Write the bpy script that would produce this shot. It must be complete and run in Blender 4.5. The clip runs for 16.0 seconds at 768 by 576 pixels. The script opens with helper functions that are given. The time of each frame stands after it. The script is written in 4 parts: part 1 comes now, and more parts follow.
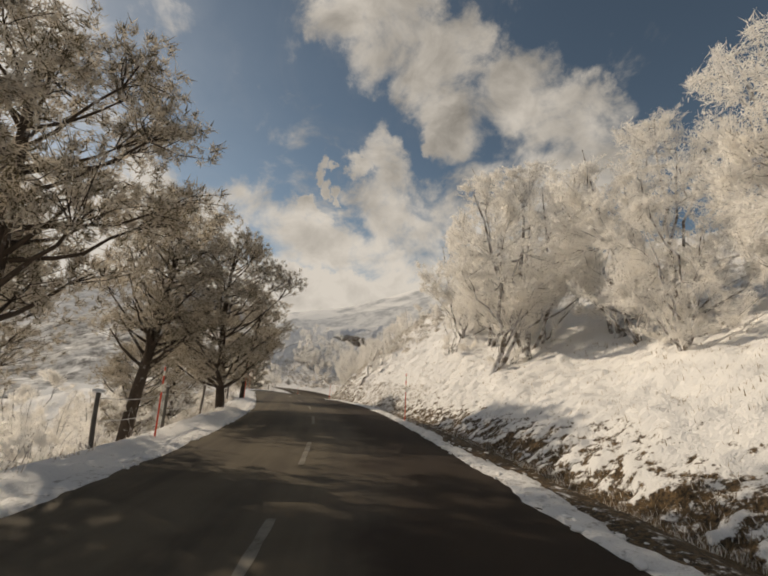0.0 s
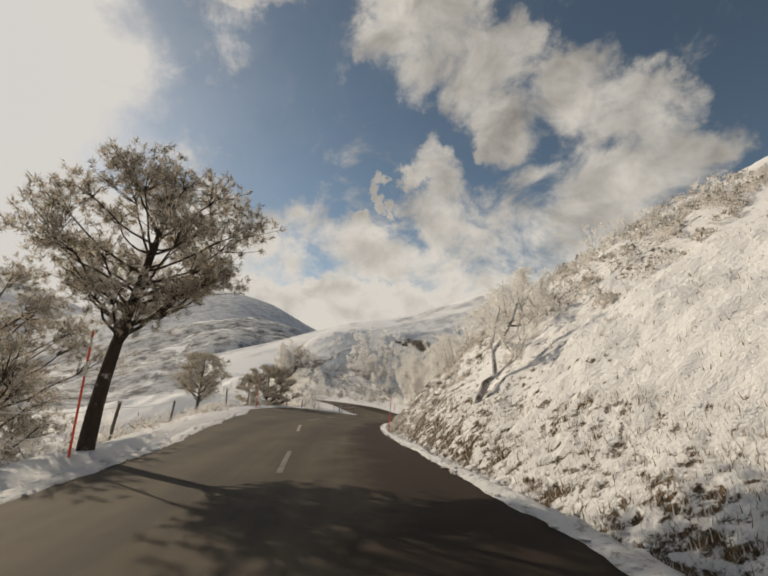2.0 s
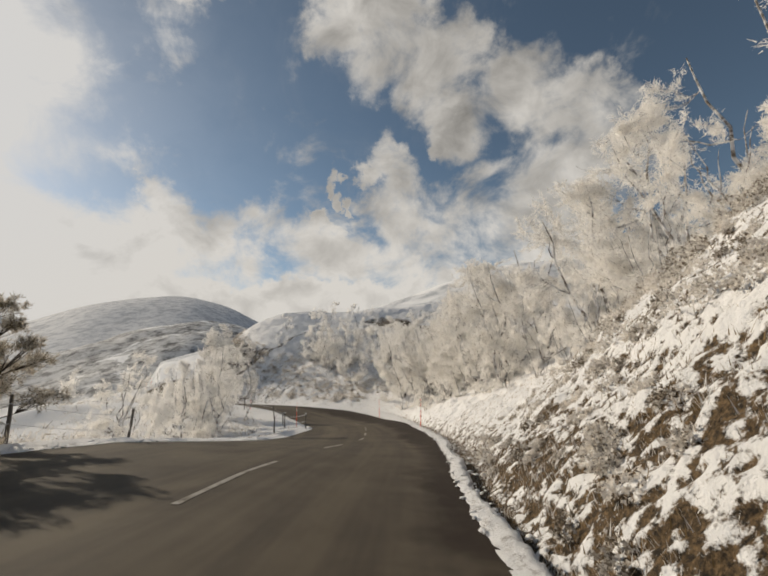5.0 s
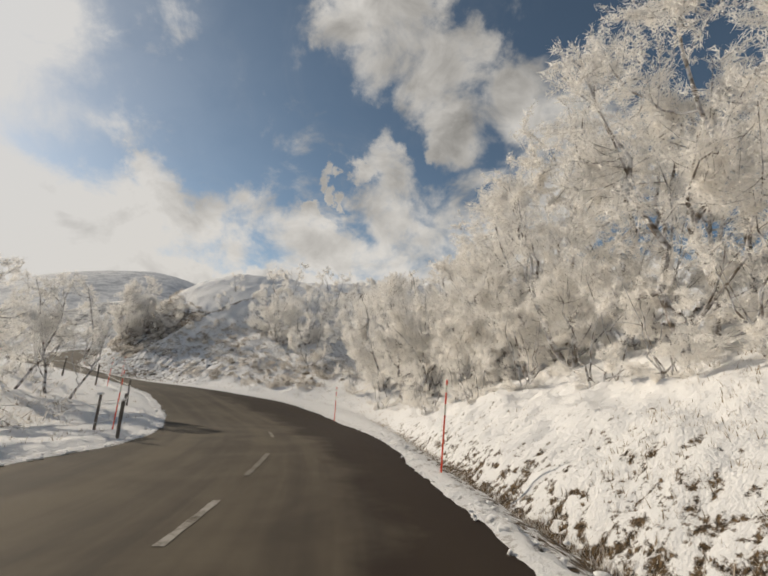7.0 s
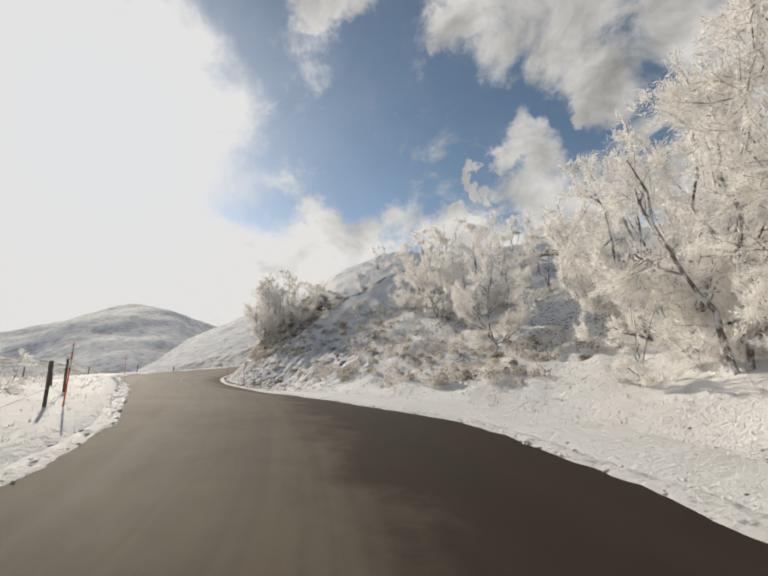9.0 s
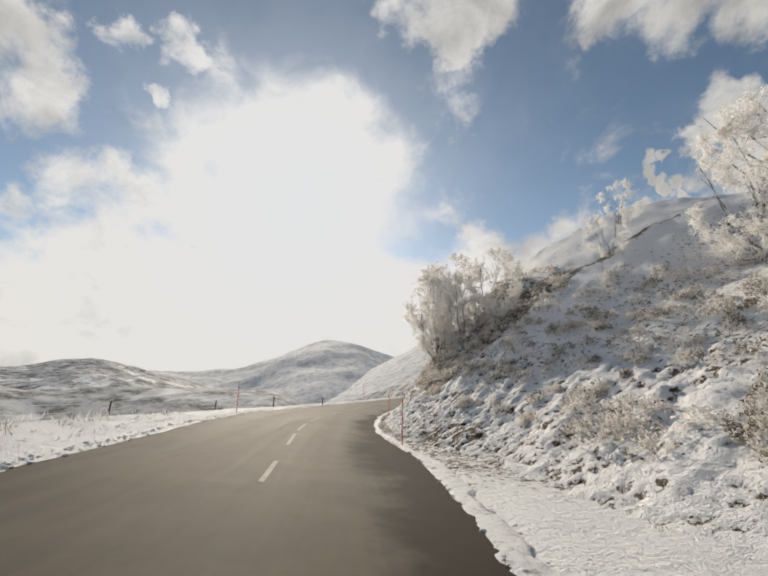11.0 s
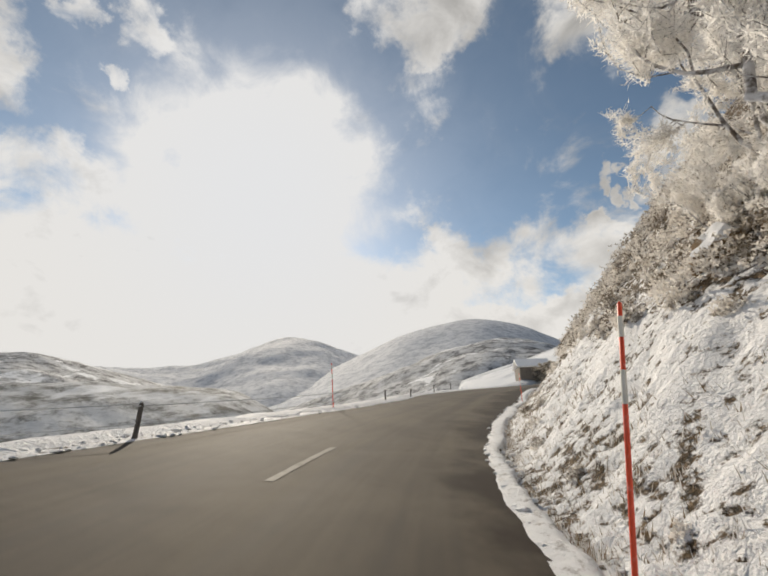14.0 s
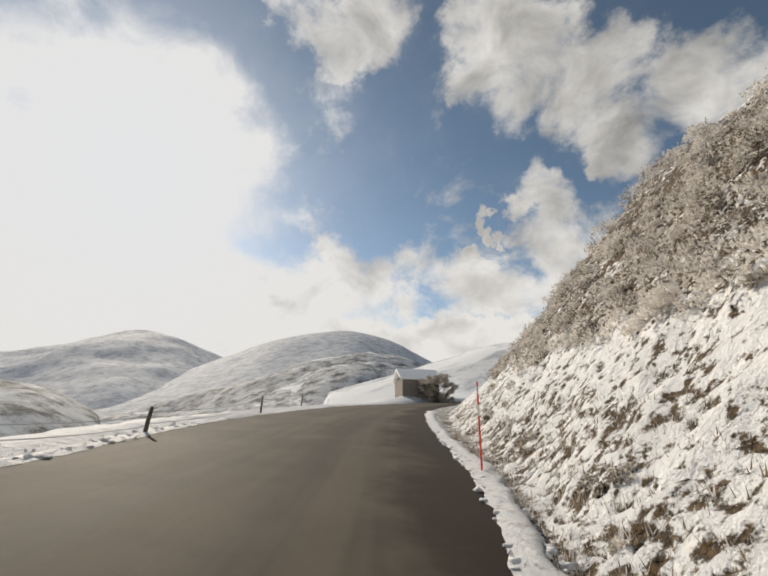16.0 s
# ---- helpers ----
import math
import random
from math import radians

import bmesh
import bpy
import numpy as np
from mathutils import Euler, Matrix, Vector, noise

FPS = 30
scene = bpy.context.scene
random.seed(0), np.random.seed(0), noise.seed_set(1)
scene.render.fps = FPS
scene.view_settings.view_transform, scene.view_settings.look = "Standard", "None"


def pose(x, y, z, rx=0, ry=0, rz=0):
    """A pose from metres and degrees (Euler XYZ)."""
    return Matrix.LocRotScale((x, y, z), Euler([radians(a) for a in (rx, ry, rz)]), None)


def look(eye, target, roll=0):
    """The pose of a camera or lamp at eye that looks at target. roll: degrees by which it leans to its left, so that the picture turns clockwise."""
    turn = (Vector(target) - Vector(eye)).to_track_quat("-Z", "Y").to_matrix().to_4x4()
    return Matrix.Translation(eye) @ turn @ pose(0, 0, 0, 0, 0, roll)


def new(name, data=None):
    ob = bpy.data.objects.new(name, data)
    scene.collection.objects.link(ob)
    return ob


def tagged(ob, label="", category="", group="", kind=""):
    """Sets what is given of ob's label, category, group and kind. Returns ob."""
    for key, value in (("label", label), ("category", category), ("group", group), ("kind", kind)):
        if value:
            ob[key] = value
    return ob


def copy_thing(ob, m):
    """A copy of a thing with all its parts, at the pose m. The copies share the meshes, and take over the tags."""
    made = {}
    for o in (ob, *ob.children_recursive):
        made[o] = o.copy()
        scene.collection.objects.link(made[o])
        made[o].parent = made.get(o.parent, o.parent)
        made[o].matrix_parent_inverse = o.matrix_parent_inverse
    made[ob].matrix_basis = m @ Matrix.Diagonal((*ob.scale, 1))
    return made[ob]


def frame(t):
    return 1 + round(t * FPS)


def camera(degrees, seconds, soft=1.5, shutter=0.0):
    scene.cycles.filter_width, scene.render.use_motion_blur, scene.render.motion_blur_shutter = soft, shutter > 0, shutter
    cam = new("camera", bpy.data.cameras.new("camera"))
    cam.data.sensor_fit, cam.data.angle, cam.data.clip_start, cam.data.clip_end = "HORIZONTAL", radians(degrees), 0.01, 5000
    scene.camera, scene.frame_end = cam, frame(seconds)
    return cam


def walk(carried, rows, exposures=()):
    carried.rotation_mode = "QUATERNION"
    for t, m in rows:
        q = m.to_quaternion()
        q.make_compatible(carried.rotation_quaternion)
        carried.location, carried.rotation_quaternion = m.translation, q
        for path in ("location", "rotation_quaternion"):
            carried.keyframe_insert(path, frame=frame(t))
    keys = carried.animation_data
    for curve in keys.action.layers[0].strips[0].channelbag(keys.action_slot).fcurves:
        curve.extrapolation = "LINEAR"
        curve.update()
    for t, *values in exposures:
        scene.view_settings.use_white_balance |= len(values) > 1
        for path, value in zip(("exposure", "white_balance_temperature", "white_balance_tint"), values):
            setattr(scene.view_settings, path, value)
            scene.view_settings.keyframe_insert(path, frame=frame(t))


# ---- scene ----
cam = camera(87, 16.0, soft=1.9)
PATH = [
    (0, (0.000, 0.000, 2.175), (1.748, 9.576, 4.467), 1.70),
    (0.5, (0.506, 5.221, 2.087), (1.727, 14.862, 4.446), 1.15),
    (1, (0.980, 10.256, 2.040), (1.732, 19.906, 4.553), 3.34),
    (1.5, (1.104, 15.141, 2.118), (1.463, 24.844, 4.507), 0.86),
    (2, (1.230, 19.865, 2.151), (1.571, 29.534, 4.681), 1.41),
    (2.5, (0.940, 24.565, 2.174), (0.974, 34.319, 4.380), -1.15),
    (3, (0.629, 29.251, 2.168), (0.551, 38.965, 4.543), -2.09),
    (3.5, (0.504, 33.823, 2.117), (0.559, 43.462, 4.780), -1.20),
    (4, (0.608, 38.220, 1.979), (1.050, 47.878, 4.534), -3.55),
    (4.5, (0.916, 42.650, 1.823), (1.789, 52.290, 4.333), -3.08),
    (5, (1.419, 47.111, 1.654), (2.707, 56.716, 4.121), -2.61),
    (5.5, (2.093, 51.598, 1.473), (3.729, 61.162, 3.896), -2.14),
    (6, (2.888, 56.115, 1.280), (4.749, 65.648, 3.658), -1.67),
    (6.5, (3.714, 60.679, 1.074), (5.619, 70.214, 3.408), -1.20),
    (7, (4.255, 65.349, 0.856), (5.923, 74.905, 3.285), 2.18),
    (7.5, (4.625, 69.944, 0.643), (5.753, 79.593, 3.016), 2.51),
    (8, (4.749, 74.503, 0.632), (4.908, 84.186, 3.124), 2.38),
    (8.5, (4.317, 78.862, 0.656), (3.454, 88.529, 3.062), 0.25),
    (9, (3.368, 83.051, 0.596), (1.165, 92.491, 3.050), -2.06),
    (9.5, (1.901, 86.918, 0.601), (-1.484, 95.935, 3.293), -2.18),
    (10, (-0.012, 90.689, 1.074), (-4.393, 99.257, 3.791), -1.86),
    (10.5, (-2.334, 94.322, 1.584), (-7.494, 102.362, 4.539), -1.49),
    (11, (-4.996, 97.807, 1.903), (-10.757, 105.334, 5.092), -0.85),
    (11.5, (-7.921, 101.163, 2.028), (-14.142, 108.304, 5.239), -0.20),
    (12, (-11.035, 104.464, 2.187), (-17.507, 111.361, 5.435), 0.25),
    (12.5, (-14.341, 107.659, 2.529), (-21.216, 114.242, 5.595), -0.44),
    (13, (-17.371, 110.955, 2.885), (-23.966, 117.804, 5.984), -0.78),
    (13.5, (-20.080, 114.284, 3.222), (-25.990, 121.705, 6.384), -0.68),
    (14, (-22.403, 117.870, 3.618), (-27.470, 125.893, 6.774), -0.93),
    (14.5, (-24.322, 121.746, 4.051), (-28.648, 130.176, 7.247), -0.15),
    (15, (-25.894, 125.748, 4.438), (-29.478, 134.453, 7.812), -0.70),
    (15.5, (-27.218, 129.770, 4.833), (-30.018, 138.732, 8.275), -0.12),
    (16, (-28.295, 133.877, 5.205), (-30.684, 142.978, 8.593), 1.06),
]
EXPOSURES = [(0, -0.45, 8000, 11), (1.5, -0.45, 7750, 11), (2.2, -0.34, 7600, 10), (3, -0.30, 7450, 10), (4.2, -0.36, 7350, 10), (6.5, -0.38, 7300, 10), (8, -0.17, 7150, 10), (9.5, -0.12, 7050, 10), (12, -0.1, 7150, 10), (16, -0.1, 7100, 10)]
walk(cam, [(t, look(eye, target, roll)) for t, eye, target, roll in PATH], EXPOSURES)


# ---- world, sun, exposure ----
SUN_AZ, SUN_EL = 51.0, 30.0            # degrees left of +y, and up
SUN_DIR = Vector((-math.sin(radians(SUN_AZ)) * math.cos(radians(SUN_EL)), math.cos(radians(SUN_AZ)) * math.cos(radians(SUN_EL)), math.sin(radians(SUN_EL))))
sun_data = bpy.data.lights.new("sun", "SUN")
sun_data.energy, sun_data.angle, sun_data.color = 4.0, radians(0.6), (1.0, 0.93, 0.82)
sun = new("sun", sun_data)
sun.matrix_world = look(SUN_DIR * 50, (0, 0, 0))


class Nodes:
    """Short hands for building a node tree."""

    def __init__(self, tree):
        self.tree = tree
        tree.nodes.clear()

    def add(self, kind, sets=(), **values):
        node = self.tree.nodes.new(kind)
        for key, value in values.items():
            setattr(node, key, value)
        for key, value in dict(sets).items():
            if isinstance(value, bpy.types.NodeSocket):
                self.tree.links.new(value, node.inputs[key])
            else:
                node.inputs[key].default_value = value
        return node

    def math(self, op, a, b=0.0, clamp=False):
        return self.add("ShaderNodeMath", {0: a, 1: b}, operation=op, use_clamp=clamp).outputs[0]

    def ramp(self, fac, lo, hi, a=0.0, b=1.0):
        return self.add("ShaderNodeMapRange", {0: fac, 1: lo, 2: hi, 3: a, 4: b}, interpolation_type="SMOOTHSTEP").outputs[0]

    def noise(self, vector, scale, detail=4.0, rough=0.55, distortion=0.0):
        return self.add("ShaderNodeTexNoise", {"Vector": vector, "Scale": scale, "Detail": detail, "Roughness": rough, "Distortion": distortion}).outputs[0]

    def mix(self, fac, a, b):
        n = self.add("ShaderNodeMix", data_type="RGBA")
        for slot, value in ((0, fac), (6, a), (7, b)):
            if isinstance(value, bpy.types.NodeSocket):
                self.tree.links.new(value, n.inputs[slot])
            else:
                n.inputs[slot].default_value = value
        return n.outputs[2]


def heading(az, el):
    return (-math.sin(radians(az)) * math.cos(radians(el)), math.cos(radians(az)) * math.cos(radians(el)), math.sin(radians(el)))


world = bpy.data.worlds.new("winter_sky")
scene.world = world
world.use_nodes = True
w = Nodes(world.node_tree)
direction = w.add("ShaderNodeTexCoord").outputs["Generated"]
sky = w.add("ShaderNodeTexSky", sky_type="NISHITA", sun_disc=False, sun_elevation=radians(SUN_EL), sun_rotation=radians(-SUN_AZ), altitude=1400.0, air_density=1.0, dust_density=0.8, ozone_density=1.6).outputs[0]
# cloud cover: a cumulus bank along the horizon and broken cloud banks higher up
# each cloud puff: degrees left of +y, degrees up, radius in degrees
HIGH_BANK = "-3.4:47.4:4 -12.1:47.7:4.4 -6.1:42.5:3.4 -15.9:42:4.8 -21.7:36.2:4.2 -22.5:43.5:3.8 -28.8:38.3:4.8 -33.4:34.3:4.2 -38:34:3.4 -41.5:33:2.8 -17.5:33.6:1.2"
LOW_BANK = "-2.2:29.6:0.7 -0.5:29.5:0.75 0.4:28.3:0.75 0:27.1:0.65 -1.4:26.3:0.65 -3.4:26:0.6 -5.4:30.2:1.4 -8.5:31.8:2.3 -10.9:29.4:2.9 -11.1:25:4.6 -15.6:20.5:6.3 -23.7:23.8:5.2 -31.6:25.2:5.5 -39.2:26.2:5.5 -25.9:17:5 -17.6:14:5.2 -10.5:15:4.7 2.2:23.8:0.9 -34.3:20.5:4.8"
CUMULUS = "40:15.5:4.1 36.3:16.2:3.4 32:18:3.9 27.3:17.2:4.2 24.6:25:2.3 22.2:22.4:3 17:18:4.3 12.6:20.4:4.2 8:19.9:4.4 3.4:18.8:4.2 -1.2:18:4 -5.4:16.6:3.6 -9.5:14.6:3.4 20:14:5 12:13:5 4:12.5:5 -3:12:4.5"
OVERHEAD = "31.3:53:3.4 24.3:50.4:3.4 18:53.3:3.7 -1:52.9:3.2 -7.2:51:4.1"
BESIDE_SUN = "92:38:4 87:39:3.2 86:34:4 79:43:1.6 71.6:44.4:2.2 72.6:38.4:1.3 76:29:3 79:26.5:3.6 73:25:4 84:20:3 80.5:17.5:4.4 86:16:4 82:11.4:5 75:16:5 92:16:5"
CLOUDS = [tuple(float(v) for v in puff.split(":")) for puff in " ".join((HIGH_BANK, LOW_BANK, CUMULUS, OVERHEAD, BESIDE_SUN)).split()]
centred = {1: (0.5, 0.5, 0.5)}
drifted = direction
for scale, amount in ((4.0, 0.10), (15.0, 0.12)):
    stir = w.add("ShaderNodeTexNoise", {"Vector": direction, "Scale": scale, "Detail": 5.0, "Roughness": 0.6}).outputs[1]
    stir = w.add("ShaderNodeVectorMath", {0: stir, **centred}, operation="SUBTRACT").outputs[0]
    stir = w.add("ShaderNodeVectorMath", {0: stir, 1: (amount,) * 3}, operation="MULTIPLY").outputs[0]
    drifted = w.add("ShaderNodeVectorMath", {0: drifted, 1: stir}, operation="ADD").outputs[0]
drifted = w.add("ShaderNodeVectorMath", {0: drifted}, operation="NORMALIZE").outputs[0]
bias = None
for az, el, size in CLOUDS:
    near = w.add("ShaderNodeVectorMath", {0: drifted, 1: heading(az, el)}, operation="DOT_PRODUCT").outputs[1]
    blob = w.ramp(near, math.cos(radians(size * 1.75)), math.cos(radians(size * 0.15)))
    bias = blob if bias is None else w.add("ShaderNodeMath", {0: bias, 1: blob, 2: 0.22}, operation="SMOOTH_MAX").outputs[0]
height = w.add("ShaderNodeSeparateXYZ", {0: direction}).outputs[2]
bank = w.ramp(w.add("ShaderNodeSeparateXYZ", {0: drifted}).outputs[2], 0.335, 0.20, 0.0, 2.2)
to_sun = w.add("ShaderNodeVectorMath", {0: direction, 1: tuple(SUN_DIR)}, operation="DOT_PRODUCT").outputs[1]
glow = w.math("POWER", w.math("MAXIMUM", to_sun, 0.0), 12.0)
under_sun = w.math("MULTIPLY", w.ramp(to_sun, math.cos(radians(38)), math.cos(radians(20))), w.ramp(height, 0.47, 0.30, 0.0, 2.0))
bias = w.math("MAXIMUM", w.math("MAXIMUM", bias, bank), under_sun)
flat = w.add("ShaderNodeVectorMath", {0: direction, 1: (1.0, 1.0, 1.25)}, operation="MULTIPLY").outputs[0]
puffs = w.noise(flat, 7.0, 9.0, 0.60, 0.35)
wisps = w.noise(flat, 3.0, 8.0, 0.66, 0.8)
cover = w.math("ADD", w.math("MULTIPLY", bias, 0.56), w.math("ADD", w.math("MULTIPLY", w.math("SUBTRACT", puffs, 0.5), 1.5), w.math("MULTIPLY", w.math("SUBTRACT", wisps, 0.5), 0.9)))
mask = w.ramp(cover, 0.16, 0.64)
thin = w.ramp(w.math("ADD", wisps, w.math("MULTIPLY", bias, 0.25)), 0.52, 0.85, 0.0, 0.10)
mask = w.math("MAXIMUM", mask, thin)
shade = w.noise(flat, 9.0, 6.0, 0.55, 0.4)
thick = w.ramp(cover, 0.45, 1.0)
light = w.math("ADD", w.math("ADD", 0.07, w.math("MULTIPLY", shade, 1.2)), w.math("SUBTRACT", w.math("ADD", w.math("MULTIPLY", glow, 0.75), w.ramp(height, 0.48, 0.22, 0.0, 0.40)), w.math("MULTIPLY", thick, 0.14)))
light = w.math("MINIMUM", light, 1.14)
cloud = w.mix(light, (0.0, 0.0, 0.0, 1), w.mix(glow, (0.95, 0.97, 1.0, 1), (0.92, 0.975, 1.07, 1)))
deep = w.add("ShaderNodeGamma", {0: sky, 1: 1.35}).outputs[0]
hazy = w.add("ShaderNodeHueSaturation", {"Color": deep, "Hue": 0.484, "Saturation": 0.84}).outputs[0]
clear = w.add("ShaderNodeBackground", {"Color": hazy, "Strength": 0.066})
clouds = w.add("ShaderNodeBackground", {"Color": cloud, "Strength": 0.86})
ragged = w.math("ADD", to_sun, w.math("MULTIPLY", w.math("SUBTRACT", puffs, 0.5), 0.10))
veil = w.math("ADD", w.ramp(ragged, math.cos(radians(20)), math.cos(radians(8))), w.math("MULTIPLY", w.math("POWER", w.math("MAXIMUM", to_sun, 0.0), 9.0), 0.24), True)
cover_all = w.math("SUBTRACT", 1.0, w.math("MULTIPLY", w.math("SUBTRACT", 1.0, mask), w.math("SUBTRACT", 1.0, veil)), True)
both = w.add("ShaderNodeMixShader", {0: cover_all, 1: clear.outputs[0], 2: clouds.outputs[0]})
w.add("ShaderNodeOutputWorld", {0: both.outputs[0]})


# ---- materials ----
def material(name):
    m = bpy.data.materials.new(name)
    m.use_nodes = True
    return m, Nodes(m.node_tree)


def surface(n, color, rough=0.7, bump=None, strength=0.3, distance=0.02, metallic=0.0, specular=0.5, through_light=0.0, through_color=(0.9, 0.88, 0.85, 1)):
    sets = {"Base Color": color, "Roughness": rough, "Metallic": metallic, "Specular IOR Level": specular}
    if bump is not None:
        sets["Normal"] = n.add("ShaderNodeBump", {"Height": bump, "Strength": strength, "Distance": distance}).outputs[0]
    out = n.add("ShaderNodeBsdfPrincipled", sets).outputs[0]
    if through_light:
        lit = n.add("ShaderNodeBsdfTranslucent", {"Color": through_color}).outputs[0]
        out = n.add("ShaderNodeMixShader", {0: through_light, 1: out, 2: lit}).outputs[0]
    n.add("ShaderNodeOutputMaterial", {0: out})


def place_of(n):
    return n.add("ShaderNodeTexCoord").outputs["Object"]


def make_materials():
    made = {}
    # snow over grass and earth
    m, n = material("snow_ground")
    p = place_of(n)
    upright = n.add("ShaderNodeSeparateXYZ", {0: n.add("ShaderNodeNewGeometry").outputs["Normal"]}).outputs[2]
    coarse, fine = n.noise(p, 0.35, 3.0), n.noise(p, 5.0, 8.0, 0.72)
    bare = n.math("ADD", n.math("MULTIPLY", fine, 1.0), n.math("MULTIPLY", coarse, 0.24))
    bare = n.math("ADD", bare, n.math("MULTIPLY", n.math("SUBTRACT", n.noise(p, 11.0, 5.0, 0.7), 0.5), 0.45))
    bare = n.math("ADD", bare, n.math("ADD", n.ramp(upright, 0.95, 0.62, 0.0, 0.09), n.add("ShaderNodeAttribute", attribute_name="bare").outputs["Fac"]))
    cover = n.ramp(bare, 0.765, 0.885, 1.0, 0.0)
    earth = n.mix(n.ramp(n.noise(p, 16.0, 6.0, 0.75), 0.36, 0.68), (0.020, 0.015, 0.010, 1), (0.19, 0.125, 0.066, 1))
    white = n.mix(n.noise(p, 1.3, 4.0), (0.78, 0.78, 0.79, 1), (0.88, 0.87, 0.86, 1))
    lumps = n.math("ADD", n.noise(p, 6.0, 8.0, 0.65), n.math("MULTIPLY", n.noise(p, 28.0, 3.0), 0.25))
    surface(n, n.mix(cover, earth, white), 0.75, lumps, 0.75, 0.13, specular=0.2)
    made["ground"] = m
    # loose snow pushed to the road's edge
    m, n = material("ploughed_snow")
    p = place_of(n)
    dirt = n.ramp(n.noise(p, 6.0, 8.0, 0.75), 0.51, 0.66)
    white = n.mix(n.noise(p, 2.0, 4.0), (0.76, 0.76, 0.77, 1), (0.87, 0.86, 0.85, 1))
    surface(n, n.mix(n.math("MULTIPLY", dirt, 0.6), white, (0.16, 0.12, 0.085, 1)), 0.7, n.noise(p, 14.0, 8.0, 0.7), 0.8, 0.06, specular=0.25)
    made["ploughed"] = m
    m, n = material("clean_snow")
    p = place_of(n)
    surface(n, n.mix(n.noise(p, 2.0, 4.0), (0.80, 0.80, 0.81, 1), (0.89, 0.88, 0.87, 1)), 0.75, n.noise(p, 22.0, 7.0, 0.7), 0.7, 0.04, specular=0.2)
    made["snow"] = m
    # worn asphalt, darker where it is damp, paler where sun glare is painted in, with tracks along the lanes
    m, n = material("asphalt")
    p = place_of(n)
    plan = n.add("ShaderNodeUVMap", uv_map="plan").outputs[0]
    grain = n.noise(p, 90.0, 4.0, 0.7)
    tracks = n.noise(n.add("ShaderNodeVectorMath", {0: plan, 1: (1.0, 0.035, 0.0)}, operation="MULTIPLY").outputs[0], 1.3, 4.0, 0.6)
    patches = n.noise(p, 0.55, 6.0, 0.6, 0.6)
    # the lighter tone includes the sun's glare on the drier side
    base = n.mix(n.ramp(n.math("ADD", n.math("MULTIPLY", tracks, 0.65), n.math("MULTIPLY", patches, 0.35)), 0.36, 0.64), (0.042, 0.032, 0.022, 1), (0.125, 0.102, 0.070, 1))
    base = n.mix(n.math("MULTIPLY", grain, 0.5), base, (0.078, 0.059, 0.043, 1))
    side = n.add("ShaderNodeSeparateXYZ", {0: plan}).outputs[0]
    damp_no_glare = n.ramp(n.math("ADD", side, n.math("MULTIPLY", n.math("SUBTRACT", n.noise(p, 0.35, 5.0, 0.65), 0.5), 3.6)), -0.1, 0.9)
    base = n.mix(n.math("MULTIPLY", damp_no_glare, 0.85), base, (0.019, 0.010, 0.006, 1))
    surface(n, base, n.math("ADD", n.math("ADD", 0.70, n.math("MULTIPLY", tracks, 0.2)), n.math("MULTIPLY", damp_no_glare, 0.1)), grain, 0.5, 0.012, specular=0.25)
    made["asphalt"] = m
    for name, pale in (("paint", (0.36, 0.335, 0.30, 1)), ("faded_paint", (0.22, 0.20, 0.17, 1))):
        m, n = material("road_" + name)
        p = place_of(n)
        worn = n.ramp(n.noise(p, 3.0, 8.0, 0.8), 0.44, 0.70)
        surface(n, n.mix(worn, pale, (0.10, 0.082, 0.058, 1)), 0.7, n.noise(p, 60.0), 0.3, 0.01, specular=0.15)
        made[name] = m
    # bark, with rime on it
    for name, dark, lightc, rime in (("pine_bark", (0.030, 0.022, 0.017, 1), (0.10, 0.075, 0.058, 1), 0.10), ("rimed_bark", (0.055, 0.043, 0.034, 1), (0.22, 0.18, 0.145, 1), 0.78)):
        m, n = material(name)
        p = place_of(n)
        ridges = n.noise(n.add("ShaderNodeVectorMath", {0: p, 1: (1.0, 1.0, 0.25)}, operation="MULTIPLY").outputs[0], 16.0, 6.0, 0.7)
        ice = n.ramp(n.noise(p, 4.0, 6.0, 0.7), 0.62 - rime * 0.3, 0.75 - rime * 0.2, 0.0, 0.85)
        surface(n, n.mix(ice, n.mix(ridges, dark, lightc), (0.74, 0.74, 0.76, 1)), 0.85, ridges, 0.7, 0.04, specular=0.2)
        made[name] = m
    # rime-covered twigs, needles and grass: light passes through the ice
    for name, icy, plain, share, through_light, uneven in (
        ("rimed_twigs", (0.95, 0.93, 0.90, 1), (0.66, 0.59, 0.51, 1), 0.95, 0.55, 0.6),
        ("rimed_grass", (0.86, 0.84, 0.82, 1), (0.20, 0.135, 0.066, 1), 0.54, 0.29, 0.6),
        ("rimed_heather", (0.84, 0.80, 0.75, 1), (0.17, 0.14, 0.105, 1), 0.56, 0.40, 0.2),
        ("pine_needles", (0.66, 0.60, 0.52, 1), (0.13, 0.108, 0.066, 1), 0.62, 0.42, 0.6),
    ):
        m, n = material(name)
        p = place_of(n)
        each = n.add("ShaderNodeNewGeometry").outputs["Random Per Island"]
        ice = n.ramp(n.math("ADD", n.math("MULTIPLY", each, uneven), n.math("MULTIPLY", n.noise(p, 1.6, 5.0), 1.3 - uneven)), 1.05 - share, 1.25 - share)
        tone = n.mix(each, plain, tuple(min(1.0, c * 1.9) for c in plain[:3]) + (1,))
        shown = n.mix(ice, tone, icy)
